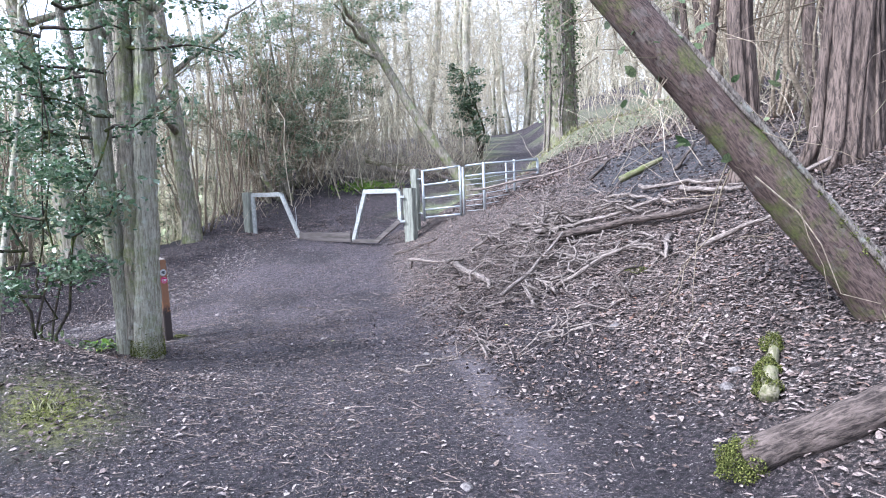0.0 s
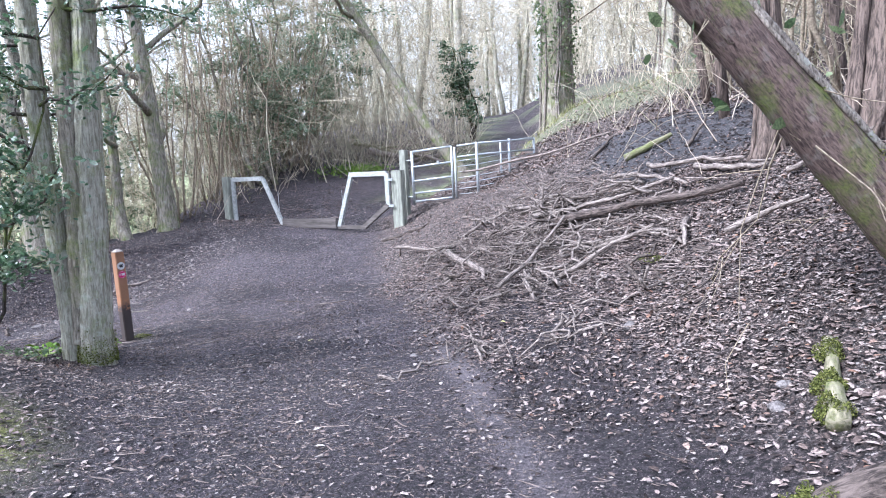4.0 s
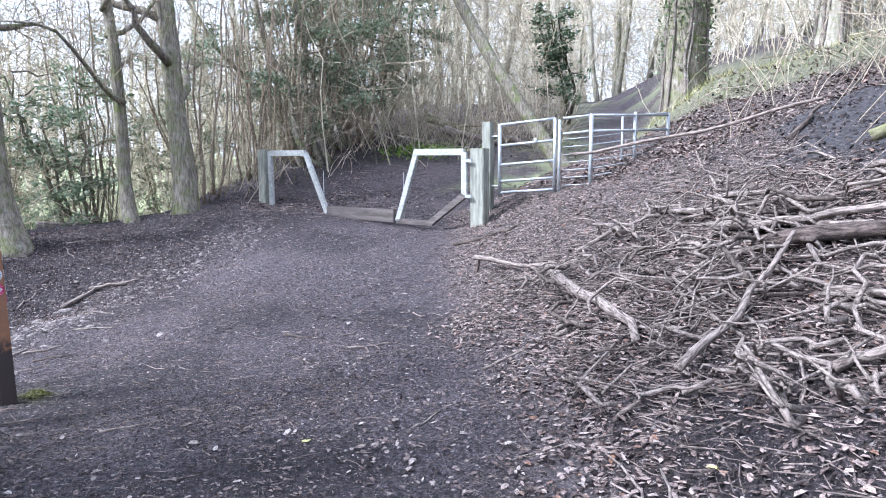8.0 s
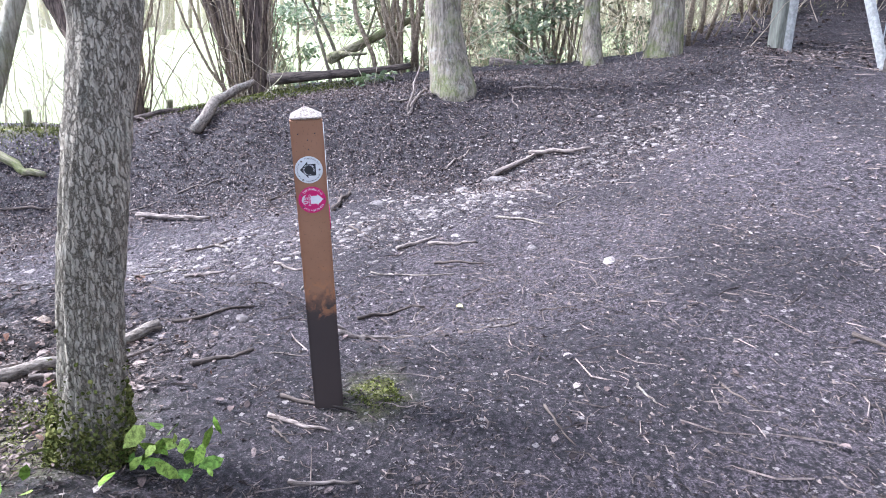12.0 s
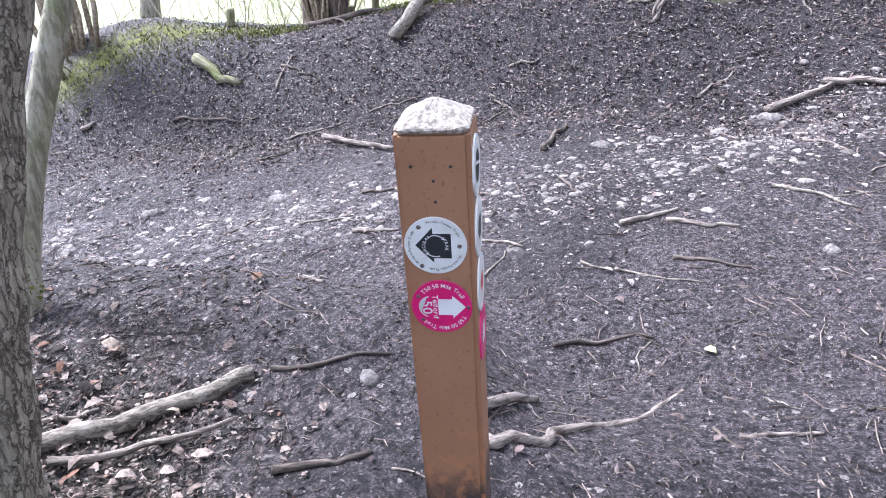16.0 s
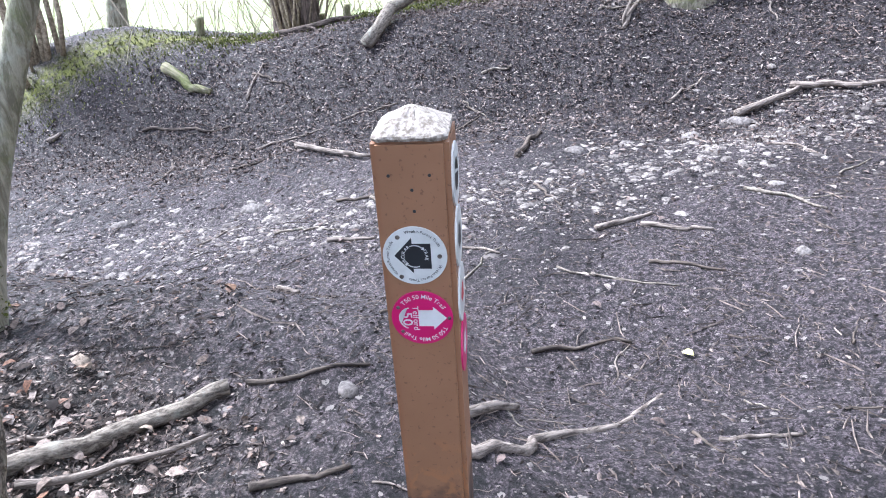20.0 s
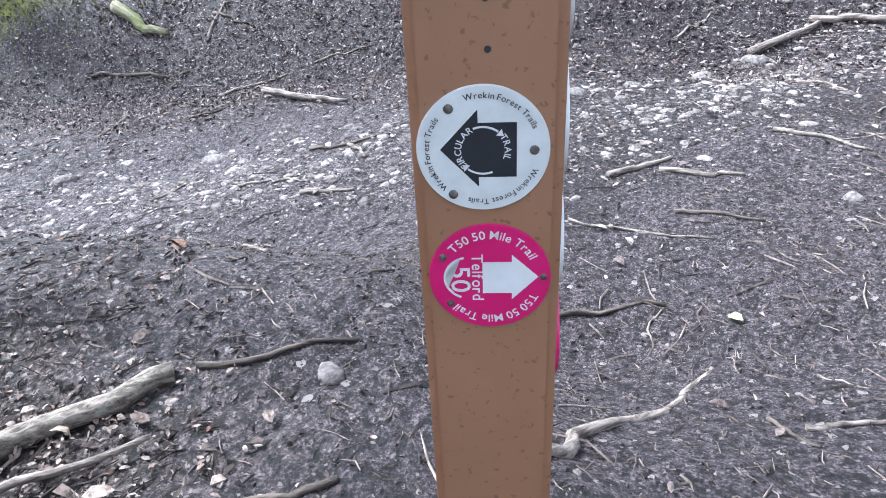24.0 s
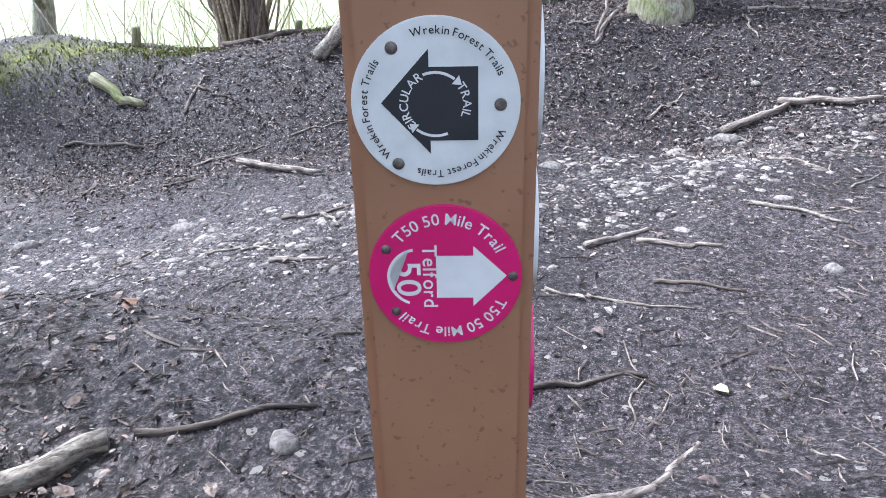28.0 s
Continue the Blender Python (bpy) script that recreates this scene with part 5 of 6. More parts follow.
for i, (x0, y0, x1, y1, r) in enumerate(GROUND_TWIGS):
    stick("fallen_branch", "small dead stick on the stony soil", (x0, y0), (x1, y1), r, DEADWOOD if i % 3 else DEADWOOD_DARK, 60 + i, group="sticks in the gully")
TRACK_TWIGS = ((-1.49, 0.06, -1.59, 0.45, 0.011), (0.11, -0.15, 0.22, 0.08, 0.010), (0.08, 0.83, 0.35, 0.89, 0.006), (1.02, 0.4, 1.1, 0.74, 0.010),
               (-0.34, 2.26, -0.06, 2.52, 0.010), (0.35, 2.51, 0.48, 2.86, 0.012), (0.78, 1.27, 0.87, 1.4, 0.007), (0.48, -0.02, 0.49, 0.19, 0.008),
               (-0.02, -0.12, 0.10, 0.16, 0.009), (2.1, 1.9, 2.0, 2.2, 0.008), (-2.0, 5.6, -1.1, 6.0, 0.03), (1.6, 2.9, 1.9, 3.3, 0.012))
for i, (x0, y0, x1, y1, r) in enumerate(TRACK_TWIGS):
    stick("fallen_branch", "small twig lying on the trodden track", (x0, y0), (x1, y1), r, DEADWOOD if i % 2 else DEADWOOD_DARK, 80 + i, group="twigs on the track")

rng = np.random.default_rng(95)
for i in range(44):
    near = i >= 28
    x, y = rng.uniform((-1.6, -0.9), (0.3, 1.9)) if near else rng.uniform((-6.0, -3.6), (-2.0, 1.8))
    if near and math.hypot(x, y - 0.06) < 0.25:
        continue
    a, L = rng.uniform(0, math.pi), rng.uniform(0.10, 0.26) if near else rng.uniform(0.22, 0.62)
    stick("fallen_branch", "thin crooked twig on the soil near the post" if near else "thin dead stick on the leafy slope", (x, y), (x + L * math.cos(a), y + L * math.sin(a)),
          rng.uniform(0.003, 0.006) if near else rng.uniform(0.006, 0.015), (DEADWOOD, DEADWOOD_DARK, BARK_BRANCH)[i % 3], 500 + i, crook=0.12, steps=8,
          group="twigs near the post" if near else "sticks in the gully", forks=int(i % 4 == 0), sides=6)

BROW = "fallen wood on the brow"
stick("fallen_log", "dark fallen log lying along the brow", (-7.15, -1.35, 0.12), (-7.3, 0.45, 0.10), 0.075, DEADWOOD_DARK, 101, group=BROW, crook=0.03, category="log", sides=10)
stick("fallen_log", "mossy arched limb above the brow", (-7.9, -0.75, 0.25), (-8.1, 0.65, 0.85), 0.075, DEADWOOD_MOSSY, 102, group=BROW, crook=0.09, forks=2, category="log", sides=10)
stick("fallen_log", "sawn root log sloping down the brow", (-5.62, -1.9, 0.0), (-6.5, -1.45, 0.22), 0.07, BARK_BRANCH, 103, group=BROW, crook=0.08, forks=2, category="log", sides=10)
stick("fallen_log", "short mossy root on the brow", (-6.2, -3.1, 0.0), (-6.5, -2.3, 0.02), 0.042, BARK_LOG, 104, group=BROW, forks=2, crook=0.1, end=0.4, category="log")
stick("fallen_log", "half-buried pale stub below the brow", (-5.56, -4.1), (-5.35, -3.5), 0.06, DEADWOOD_MOSSY, 105, group=BROW, category="log")
stick("fallen_log", "pale log behind the stout grey tree", (-8.2, 1.6, 0.1), (-8.3, 2.6, 0.1), 0.07, DEADWOOD, 106, group=BROW, category="log")
stick("fallen_branch", "pale stick leaning on the brow", (-5.6, 0.42, 0.0), (-6.1, 0.55, 0.28), 0.016, DEADWOOD, 107, group=BROW)
stick("fallen_branch", "long thin fallen stick on leaf litter", (-6.0, 1.6), (-5.8, 2.3), 0.018, DEADWOOD, 108, group=BROW)
stick("fallen_branch", "mossy fallen branch over stones", (-4.47, 1.2), (-4.65, 1.66), 0.03, DEADWOOD, 109, 0.02, group=BROW)
stick("fallen_branch", "crooked grey branch over stones", (-4.7, 1.6), (-4.44, 2.15), 0.026, DEADWOOD, 110, 0.02, group=BROW)

# the brushwood heap on the bank
HEAP = "brushwood heap on the bank"
stick("fallen_log", "long brown log across the brushwood", (3.0, 4.2, 0.05), (5.55, 3.85, 0.1), 0.06, BARK_LOG, 121, group=HEAP, crook=0.03, category="log", sides=10)
stick("fallen_log", "peeling pale log at the foot of the bank", (0.9, 4.5, 0.0), (2.75, 3.2, 0.03), 0.055, DEADWOOD, 122, group=HEAP, crook=0.06, category="log", sides=10)
stick("fallen_branch", "propped dead branch with an upright stub at the track edge", (-0.55, 4.75, 0.15), (0.8, 4.55, 0.02), 0.03, DEADWOOD, 123, group=HEAP, crook=0.05)
stick("fallen_branch", "short dark upright stub at the track edge", (-0.56, 4.74, -0.1), (-0.52, 4.78, 0.12), 0.022, DEADWOOD_DARK, 124, group=HEAP)
stick("fallen_branch", "long slim pole leaning towards the gate", (-1.2, 7.2, 0.5), (2.2, 6.9, 0.25), 0.022, DEADWOOD, 125, group=HEAP, crook=0.02, end=0.8)
stick("fallen_log", "mossy root stub on the dark spoil", (3.0, 6.0), (3.55, 6.3, 0.05), 0.06, DEADWOOD_MOSSY, 126, group=HEAP, category="log")
stick("tree_root", "bent bare root on the dark spoil", (4.04, 5.83, 0.0), (4.0, 6.4, 0.12), 0.03, DEADWOOD_DARK, 127, group=HEAP, category="root")
stick("tree_root", "curved root on the dark spoil", (2.03, 6.64, 0.0), (1.96, 7.4, 0.05), 0.03, DEADWOOD_DARK, 128, group=HEAP, category="root")
BRUSH = ((1.46, 5.3, 3.85, 4.15, 0.03), (0.95, 4.72, 1.5, 5.1, 0.025), (3.3, 2.8, 3.29, 4.1, 0.028), (4.08, 2.92, 4.95, 3.23, 0.03), (3.69, 3.6, 5.0, 3.38, 0.026),
         (3.27, 5.17, 4.8, 4.22, 0.03), (5.72, 3.08, 6.4, 3.04, 0.03), (4.69, 2.75, 5.0, 2.15, 0.02), (3.79, 5.34, 5.2, 4.72, 0.032), (5.15, 3.55, 5.45, 2.85, 0.03),
         (2.4, 4.6, 4.6, 4.3, 0.035), (2.1, 5.2, 3.0, 4.6, 0.03), (4.6, 4.9, 5.6, 4.3, 0.04), (5.9, 4.0, 6.6, 4.3, 0.03))
for i, (x0, y0, x1, y1, r) in enumerate(BRUSH):
    stick("fallen_branch", "bare grey branch in the brushwood heap", (x0, y0, 0.02 + 0.03 * (i % 3)), (x1, y1, 0.06 + 0.05 * (i % 4)), r, DEADWOOD, 130 + i, group=HEAP, crook=0.07, forks=2, steps=11)

rng = np.random.default_rng(77)
kinds = []
LIE = np.array(Euler((0, math.pi / 2, 0)).to_matrix())      # meshes run along z, the branches lie along x
for k in range(14):
    L = rng.uniform(0.5, 1.7)
    pile = Pile()
    r = rng.uniform(0.007, 0.021)
    line = bent((-L / 2, 0, 0), (L / 2, 0, 0), 14, 0.27, rng)
    line[:, 2] *= 0.6
    line = line @ LIE
    tube(pile, line, np.linspace(r, r * 0.35, 14), 7, True, 0.2, rng)
    wood, sides_of = (DEADWOOD, DEADWOOD, DEADWOOD, DEADWOOD_DARK)[k % 4], []
    for _ in range(rng.integers(1, 4)):
        j = rng.integers(2, 11)
        e = line[j] + (rng.normal(0, 0.25, 3) * (1, 1, 0.5)) @ LIE
        p = Pile()
        tube(p, bent(line[j], e, 5, 0.1, rng), np.linspace(r * 0.55, r * 0.2, 5), 5, True, 0.15, rng)
        sides_of.append(p.mesh("side_branch", wood))
    kinds.append((pile.mesh("fallen_branch", wood), sides_of))
made = 0
while made < 115:
    s, n = rng.uniform(-3.4, 3.6), rng.uniform(3.2, 6.3)
    heap = math.exp(-((s - 0.4) / 1.9) ** 2 - ((n - 5.0) / 0.95) ** 2)
    if rng.random() > heap + 0.06:
        continue
    x, y = ALONG[0] * s + ACROSS[0] * n, ALONG[1] * s + ACROSS[1] * n
    mesh, sides_of = kinds[rng.integers(len(kinds))]
    ob = new("fallen_branch", mesh)
    for m in sides_of:
        part("side_branch", m, ob)
    turn = math.atan2(ALONG[1], ALONG[0]) + rng.normal(0.25, 0.75)
    dx, dy = math.cos(turn) * 0.3, math.sin(turn) * 0.3
    tilt = math.atan2(float(level(x + dx, y + dy) - level(x - dx, y - dy)), 0.6)
    ob.matrix_world = Matrix.Translation((x, y, g(x, y) + 0.015 + 0.12 * heap * rng.random())) @ Euler((0, 0, turn)).to_matrix().to_4x4() @ Euler((rng.normal(0, 0.3), -tilt + rng.normal(0, 0.08), 0)).to_matrix().to_4x4() @ Matrix(LIE.tolist()).to_4x4()
    tagged(ob, "bare dead branch in the brushwood heap", "branch", HEAP)
    made += 1

# mossy logs beside the start
stick("fallen_log", "fallen log with a mossy cut end on leaf litter", (7.5, -0.12, -0.03), (8.9, 0.85, 0.0), 0.098, BARK_LOG, 181, crook=0.05, category="log", sides=18, end=1.1, steps=16)
stick("fallen_log", "rotting moss-covered log half sunk in leaves", (7.38, 0.45), (7.06, 1.35), 0.055, DEADWOOD_MOSSY, 182, crook=0.04, category="log", sides=10)


def moss_cushion(label, x, y, r, h, n, seed):
    rng = np.random.default_rng(seed)
    d = rng.normal(0, 1, (n, 3))
    d /= np.linalg.norm(d, axis=1)[:, None]
    d[:, 2] = np.abs(d[:, 2])
    c = d * (r, r, h) * rng.uniform(0.75, 1.0, (n, 1)) * (1 + 0.35 * vnoise(d[:, 0] * 2.5 + seed, d[:, 1] * 2.5 + d[:, 2], seed))[:, None]
    ob = new("moss_cushion", flakes("moss_cushion", MOSS, leaves(c, 0.011, rng, 0.0, 0.6), LEAF_TRIS))
    ob.location = (x, y, g(x, y))
    tagged(ob, label, "moss")


moss_cushion("bright moss cushion on the cut log end", 7.47, -0.15, 0.125, 0.17, 7000, 191)
moss_cushion("moss covering the rotting log", 7.33, 0.55, 0.08, 0.13, 2400, 192)
moss_cushion("moss covering the rotting log", 7.22, 0.85, 0.085, 0.12, 2400, 193)
moss_cushion("moss covering the rotting log", 7.11, 1.2, 0.075, 0.11, 1800, 194)
moss_cushion("yellow-green moss among brushwood", 5.1, 2.95, 0.16, 0.06, 700, 195)
moss_cushion("thin moss patch at the post foot", -0.02, 0.24, 0.10, 0.02, 500, 196)
moss_cushion("grassy moss hummock on the earth hump", 3.35, -2.3, 0.26, 0.015, 1300, 197)
moss_cushion("moss at the foot of the twin tree", 0.18, -1.0, 0.16, 0.04, 600, 198)


# ---- stones ----
def stone_mesh(rng, size, flatness):
    bm = bmesh.new()
    bmesh.ops.create_icosphere(bm, subdivisions=2, radius=1)
    k = Vector(rng.normal(0, 1, 3)) * 3
    for v in bm.verts:
        f = 1 + 0.35 * noise.noise(v.co * 1.3 + k)
        v.co = Vector((v.co.x * size * f, v.co.y * size * 0.72 * f, v.co.z * size * flatness * f))
    return bm


rng = np.random.default_rng(88)
STONES = ((-0.65, -0.39, 0.052), (-2.48, -3.25, 0.08), (-3.38, -3.7, 0.06), (-3.47, -2.19, 0.12), (-4.43, 1.25, 0.11), (-2.28, 1.22, 0.055), (-3.1, -3.05, 0.1), (-3.9, 0.1, 0.1),
          (-4.05, 0.45, 0.08), (3.4, 1.44, 0.06), (6.28, -0.93, 0.06), (5.5, 1.86, 0.09), (7.0, 0.75, 0.07), (6.95, 1.0, 0.06), (0.62, -0.05, 0.05), (0.78, 0.02, 0.04), (-4.2, 0.9, 0.09))
for x, y, size in STONES:
    size *= 0.85
    ob = new("stone", finish("stone", stone_mesh(rng, size, rng.uniform(0.4, 0.65)), STONE_DULL, True))
    ob.location = (x, y, g(x, y) - size * 0.12)
    ob.rotation_euler = (0, 0, rng.uniform(0, 6))
    tagged(ob, "pale grey stone set in the soil", "stone", "loose stones")


ob = new("stone", finish("stone", stone_mesh(rng, 0.065, 0.4), STONE, True))
ob.location = (-1.66, 1.58, g(-1.66, 1.58) - 0.004)
tagged(ob, "flat white stone lying at the track edge", "stone", "loose stones")
YELLOW = simple("yellow_leaf", (0.36, 0.33, 0.10), (0.48, 0.45, 0.2), 60, 0.6)
for x, y in ((1.87, 1.30), (3.87, 2.22), (-1.48, 0.65)):
    ob = new("fallen_leaf", flakes("fallen_leaf", YELLOW, leaves(np.zeros((1, 3)), 0.06, rng, 0.85, 0.7, 0.3, 0.1), LEAF_TRIS, True))
    ob.location = (x, y, g(x, y) + 0.012)
    tagged(ob, "single yellow leaf on dark soil", "leaf", "yellow leaves on the track")


def gully_stones():
    rng = np.random.default_rng(89)
    mid = np.array(((-1.9, -4.4), (-2.7, -3.0), (-3.1, -1.9), (-3.1, -0.8), (-3.3, 0.2), (-3.9, 1.1), (-4.3, 2.0), (-4.6, 3.0), (-5.0, 4.2)))
    for fine, count, lo, hi, power in ((1, 5200, 0.006, 0.017, 1.5), (2, 1800, 0.014, 0.052, 2.6)):
        forms = []
        for _ in range(6):
            bm = bmesh.new()
            bmesh.ops.create_icosphere(bm, subdivisions=fine, radius=1)
            k = Vector(rng.normal(0, 1, 3)) * 3
            forms.append(np.array([(v.co * (1 + 0.5 * noise.noise(v.co * 1.4 + k)))[:] for v in bm.verts]) * (1, 0.72, 0.42))
            faces = np.array([[v.index for v in f.verts] for f in bm.faces])
            bm.free()
        f = rng.uniform(0, len(mid) - 1.001, count)
        i = f.astype(int)
        xy = mid[i] + (mid[i + 1] - mid[i]) * (f - i)[:, None] + rng.normal(0, 0.36, (count, 2))
        if fine == 1:
            xy[:400] = rng.uniform((-5, -3), (4.5, 4.5), (400, 2))
        size = lo + (hi - lo) * rng.random(count) ** power
        a = rng.uniform(0, 6.28, count)
        v = np.array(forms)[rng.integers(6, size=count)] * size[:, None, None]
        c, s = np.cos(a)[:, None], np.sin(a)[:, None]
        v = np.stack([c * v[..., 0] - s * v[..., 1], s * v[..., 0] + c * v[..., 1], v[..., 2]], -1)
        z = level(xy[:, 0], xy[:, 1]) + lumps(xy[:, 0], xy[:, 1]) - 0.2 * size
        ob = new("gravel", flakes("gravel", STONE, v + np.column_stack([xy, z])[:, None], faces, fine == 2))
        tagged(ob, "loose pale stones washed along the gully" if fine == 2 else "fine pale grit along the gully", "gravel", kind="stuff")


gully_stones()


# ---- leaf litter and crumbs ----
def settle(xy, up=0.004):
    return np.column_stack([xy, level(xy[:, 0], xy[:, 1]) + lumps(xy[:, 0], xy[:, 1]) + up])


def scatter(n, lo, hi, density, rng):
    xy = rng.uniform(lo, hi, (n, 2))
    s, nn = track(xy[:, 0], xy[:, 1])
    return xy[rng.random(n) < density(xy[:, 0], xy[:, 1], s, nn)]


def bank_side(x, y, s, n):
    return n - bank_toe(s) + 0.25 * vnoise(x * 1.3, y * 1.3, 21)


def litter(name, label, mat, xy, size, seed, flat=0.72, slim=0.6, curl=0.35, up=0.006):
    rng = np.random.default_rng(seed)
    ob = new(name, flakes(name, mat, leaves(settle(xy, up) + rng.uniform(0, 0.012, (len(xy), 1)) * (0, 0, 1), size, rng, flat, slim, curl, 0.7), LEAF_TRIS, True))
    return tagged(ob, label, "leaf litter", kind="stuff")


def crumbs(name, label, xy, length, thick, mat, seed, flat=0.9):
    rng = np.random.default_rng(seed)
    c = settle(xy, thick * 0.5)
    n = len(c)
    a = rng.uniform(0, 2 * np.pi, n)
    d = np.stack([np.cos(a), np.sin(a), rng.normal(0, 0.12, n)], -1)
    L = (length * rng.uniform(0.35, 1.5, n) ** 1.3)[:, None]
    side = np.stack([-np.sin(a), np.cos(a), 0 * a], -1)
    up = np.array((0, 0, 1.0))
    t = (thick * rng.uniform(0.5, 1.4, n))[:, None]
    bow = side * rng.normal(0, 0.12, (n, 1)) * L
    rows = []
    for f, w in ((-0.5, 0.8), (0.0, 1.0), (0.5, 0.6)):
        o = c + f * L * d + bow * (1 - abs(2 * f))
        rows += [o + side * t * w * 0.5, o - side * t * w * 0.5, o + up * t * w * 0.8]
    shape = np.stack(rows, 1)
    tris = []
    for k in (0, 3):
        for i in range(3):
            j = (i + 1) % 3
            tris += [(k + i, k + j, k + 3 + j), (k + i, k + 3 + j, k + 3 + i)]
    tris += [(0, 2, 1), (6, 7, 8)]
    return tagged(new(name, flakes(name, mat, shape, tris)), label, "twig debris", kind="stuff")


rng = np.random.default_rng(90)
xy = scatter(480000, (-4.5, -4.5), (12.5, 10.0), lambda x, y, s, n: ease(-0.3, 0.5, bank_side(x, y, s, n)) * ease(10, 6, n) * (0.25 + 0.75 * ease(4.5, 1.5, np.abs(s + 1.8))) * (1 - 0.8 * spoil(x, y)) * (1 - 0.85 * churned(s, n)), rng)
litter("leaf_litter", "thick pinkish-brown fallen leaves over the bank", LITTER, xy, 0.038, 1, 0.8, 0.58, 0.32)
xy = scatter(36000, (-9, -5.5), (9.5, 7.5), lambda x, y, s, n: (0.34 + 0.66 * ease(0.1, 0.7, vnoise(x * 0.55, y * 0.55, 30))) * (1 - 0.85 * ease(2.6, 1.6, np.hypot(x + 0.9, y - 0.5))) * ease(4.2, 3.2, n) * ease(-7.2, -6.2, x), rng)
litter("leaf_litter", "scattered dark leaves over the track", LITTER_DARK, xy, 0.034, 2, 0.8)
xy = scatter(28000, (-6, -5), (9.5, 8), lambda x, y, s, n: (0.22 + 0.78 * ease(1.2, -0.8, s)) * (0.25 + 0.75 * ease(0, 0.6, vnoise(x * 0.8, y * 0.8, 31))) * ease(4.6, 3.6, n) * (1 - 0.92 * ease(2.6, 1.6, np.hypot(x + 0.9, y - 0.5))), rng)
litter("leaf_litter", "pale flecks of broken leaf on the dark track", LITTER_PALE, xy, 0.022, 3, 0.75, 0.6, 0.3)
xy = scatter(1500, (-6, -4), (9, 7), lambda x, y, s, n: ease(4.6, 3.6, n) * ease(-1.0, 0.5, n) * (0.3 + 0.7 * ease(0.5, -1.2, s)) * (1 - ease(2.6, 1.6, np.hypot(x + 0.9, y - 0.5))), rng)
litter("leaf_litter", "whole pale leaves lying on the dark track", LITTER_PALE, xy, 0.04, 14, 0.85, 0.7, 0.25)
xy = scatter(52000, (-2.2, -3.2), (3.0, 0.0), lambda x, y, s, n: ease(-0.2, -1.2, y + 0.45 * x + 0.6 * vnoise(x * 2, y * 2, 32)) * ease(-1.0, -0.45, x + 0.25 * vnoise(x * 1.7, y * 1.7, 39)) * ease(2.6, 1.4, x), rng)
litter("leaf_litter", "dry brown leaves round the tree and fallen branch", LITTER_DULL, xy, 0.014, 4, 0.6, 0.5, 0.4)
litter("leaf_litter", "larger crumpled brown leaves round the tree", LITTER_DULL, xy[::16], 0.034, 25, 0.8, 0.65, 0.5, 0.008)
litter("leaf_litter", "larger pale and orange leaves round the fallen branch", LITTER_BIG, xy[::300], 0.052, 24, 0.7, 0.6, 0.5, 0.02)
crumbs("twig_debris", "dark leaf stalks and twigs among the leaves", xy[::2], 0.045, 0.0035, CRUMB, 29)
crumbs("twig_debris", "dark rotting stalks among the leaves", xy[1::3], 0.035, 0.004, CRUMB_DARK, 31)
xy = scatter(70000, (-7.0, -6.0), (-3.2, 5.0), lambda x, y, s, n: ease(-3.3, -4.6, x + 0.5 * vnoise(x, y, 33)) * ease(3.0, -1.4, n + 0.6 * vnoise(x, y, 45)) * (0.3 + 0.7 * ease(3.5, 0.5, y)) * ease(-0.25, 0.35, x - rim_line(y) - 0.55 + ease(-1.5, 0.5, y)), rng)
litter("leaf_litter", "matted rotting leaves on the slope below the brow", LITTER_DARK, xy, 0.03, 5, 0.5, 0.36, 0.6)
crumbs("twig_debris", "dead stalks on the slope below the brow", xy[::12], 0.06, 0.005, CRUMB, 30)


def grit(label, xy, size, mat, seed):
    """Crumbs of soil, bark and leaf: small uneven tents."""
    rng = np.random.default_rng(seed)
    c, n = settle(xy, 0.0), len(xy)
    a0, L = rng.uniform(0, 2 * np.pi, n), size * rng.uniform(0.4, 1.6, n) ** 1.4
    rows = []
    for k, (turn, far) in enumerate(((0.0, 1.0), (2.4, 0.35), (3.9, 0.4))):
        a = a0 + turn + rng.normal(0, 0.25, n)
        r = L * far * rng.uniform(0.7, 1.2, n)
        rows.append(c + np.stack([np.cos(a) * r, np.sin(a) * r, rng.uniform(-0.05, 0.25, n) * L * (k == 0)], -1))
    rows.append(c + np.stack([0 * L, 0 * L, L * rng.uniform(0.2, 0.55, n)], -1))
    return tagged(new("grit", flakes("grit", mat, np.stack(rows, 1), ((0, 1, 3), (1, 2, 3), (2, 0, 3)))), label, "grit", kind="stuff")


xy = scatter(60000, (-8.0, -6), (9.5, 9), lambda x, y, s, n: ease(6.5, 4.5, n) * (0.3 + 0.7 * ease(-0.3, 0.5, vnoise(x * 0.9, y * 0.9, 34))) * ease(-7.4, -6.6, x), rng)
grit("bark and soil crumbs over the ground", xy, 0.014, CRUMB, 6)
crumbs("twig_debris", "fine dead twigs over the soil", xy[::5], 0.055, 0.0045, CRUMB, 26)
xy = scatter(95000, (-3.6, -2.6), (1.6, 3.2), lambda x, y, s, n: ease(3.6, 2.2, np.hypot(x + 0.9, y - 0.3)) * (0.35 + 0.65 * ease(-0.4, 0.4, vnoise(x * 2.2, y * 2.2, 36))), rng)
grit("crumbled soil round the trail post", xy[::2], 0.009, CRUMB_DARK, 9)
grit("crumbled bark round the trail post", xy[1::5], 0.007, CRUMB, 11)
crumbs("twig_debris", "short dead twigs round the trail post", xy[::6], 0.042, 0.003, CRUMB, 27)
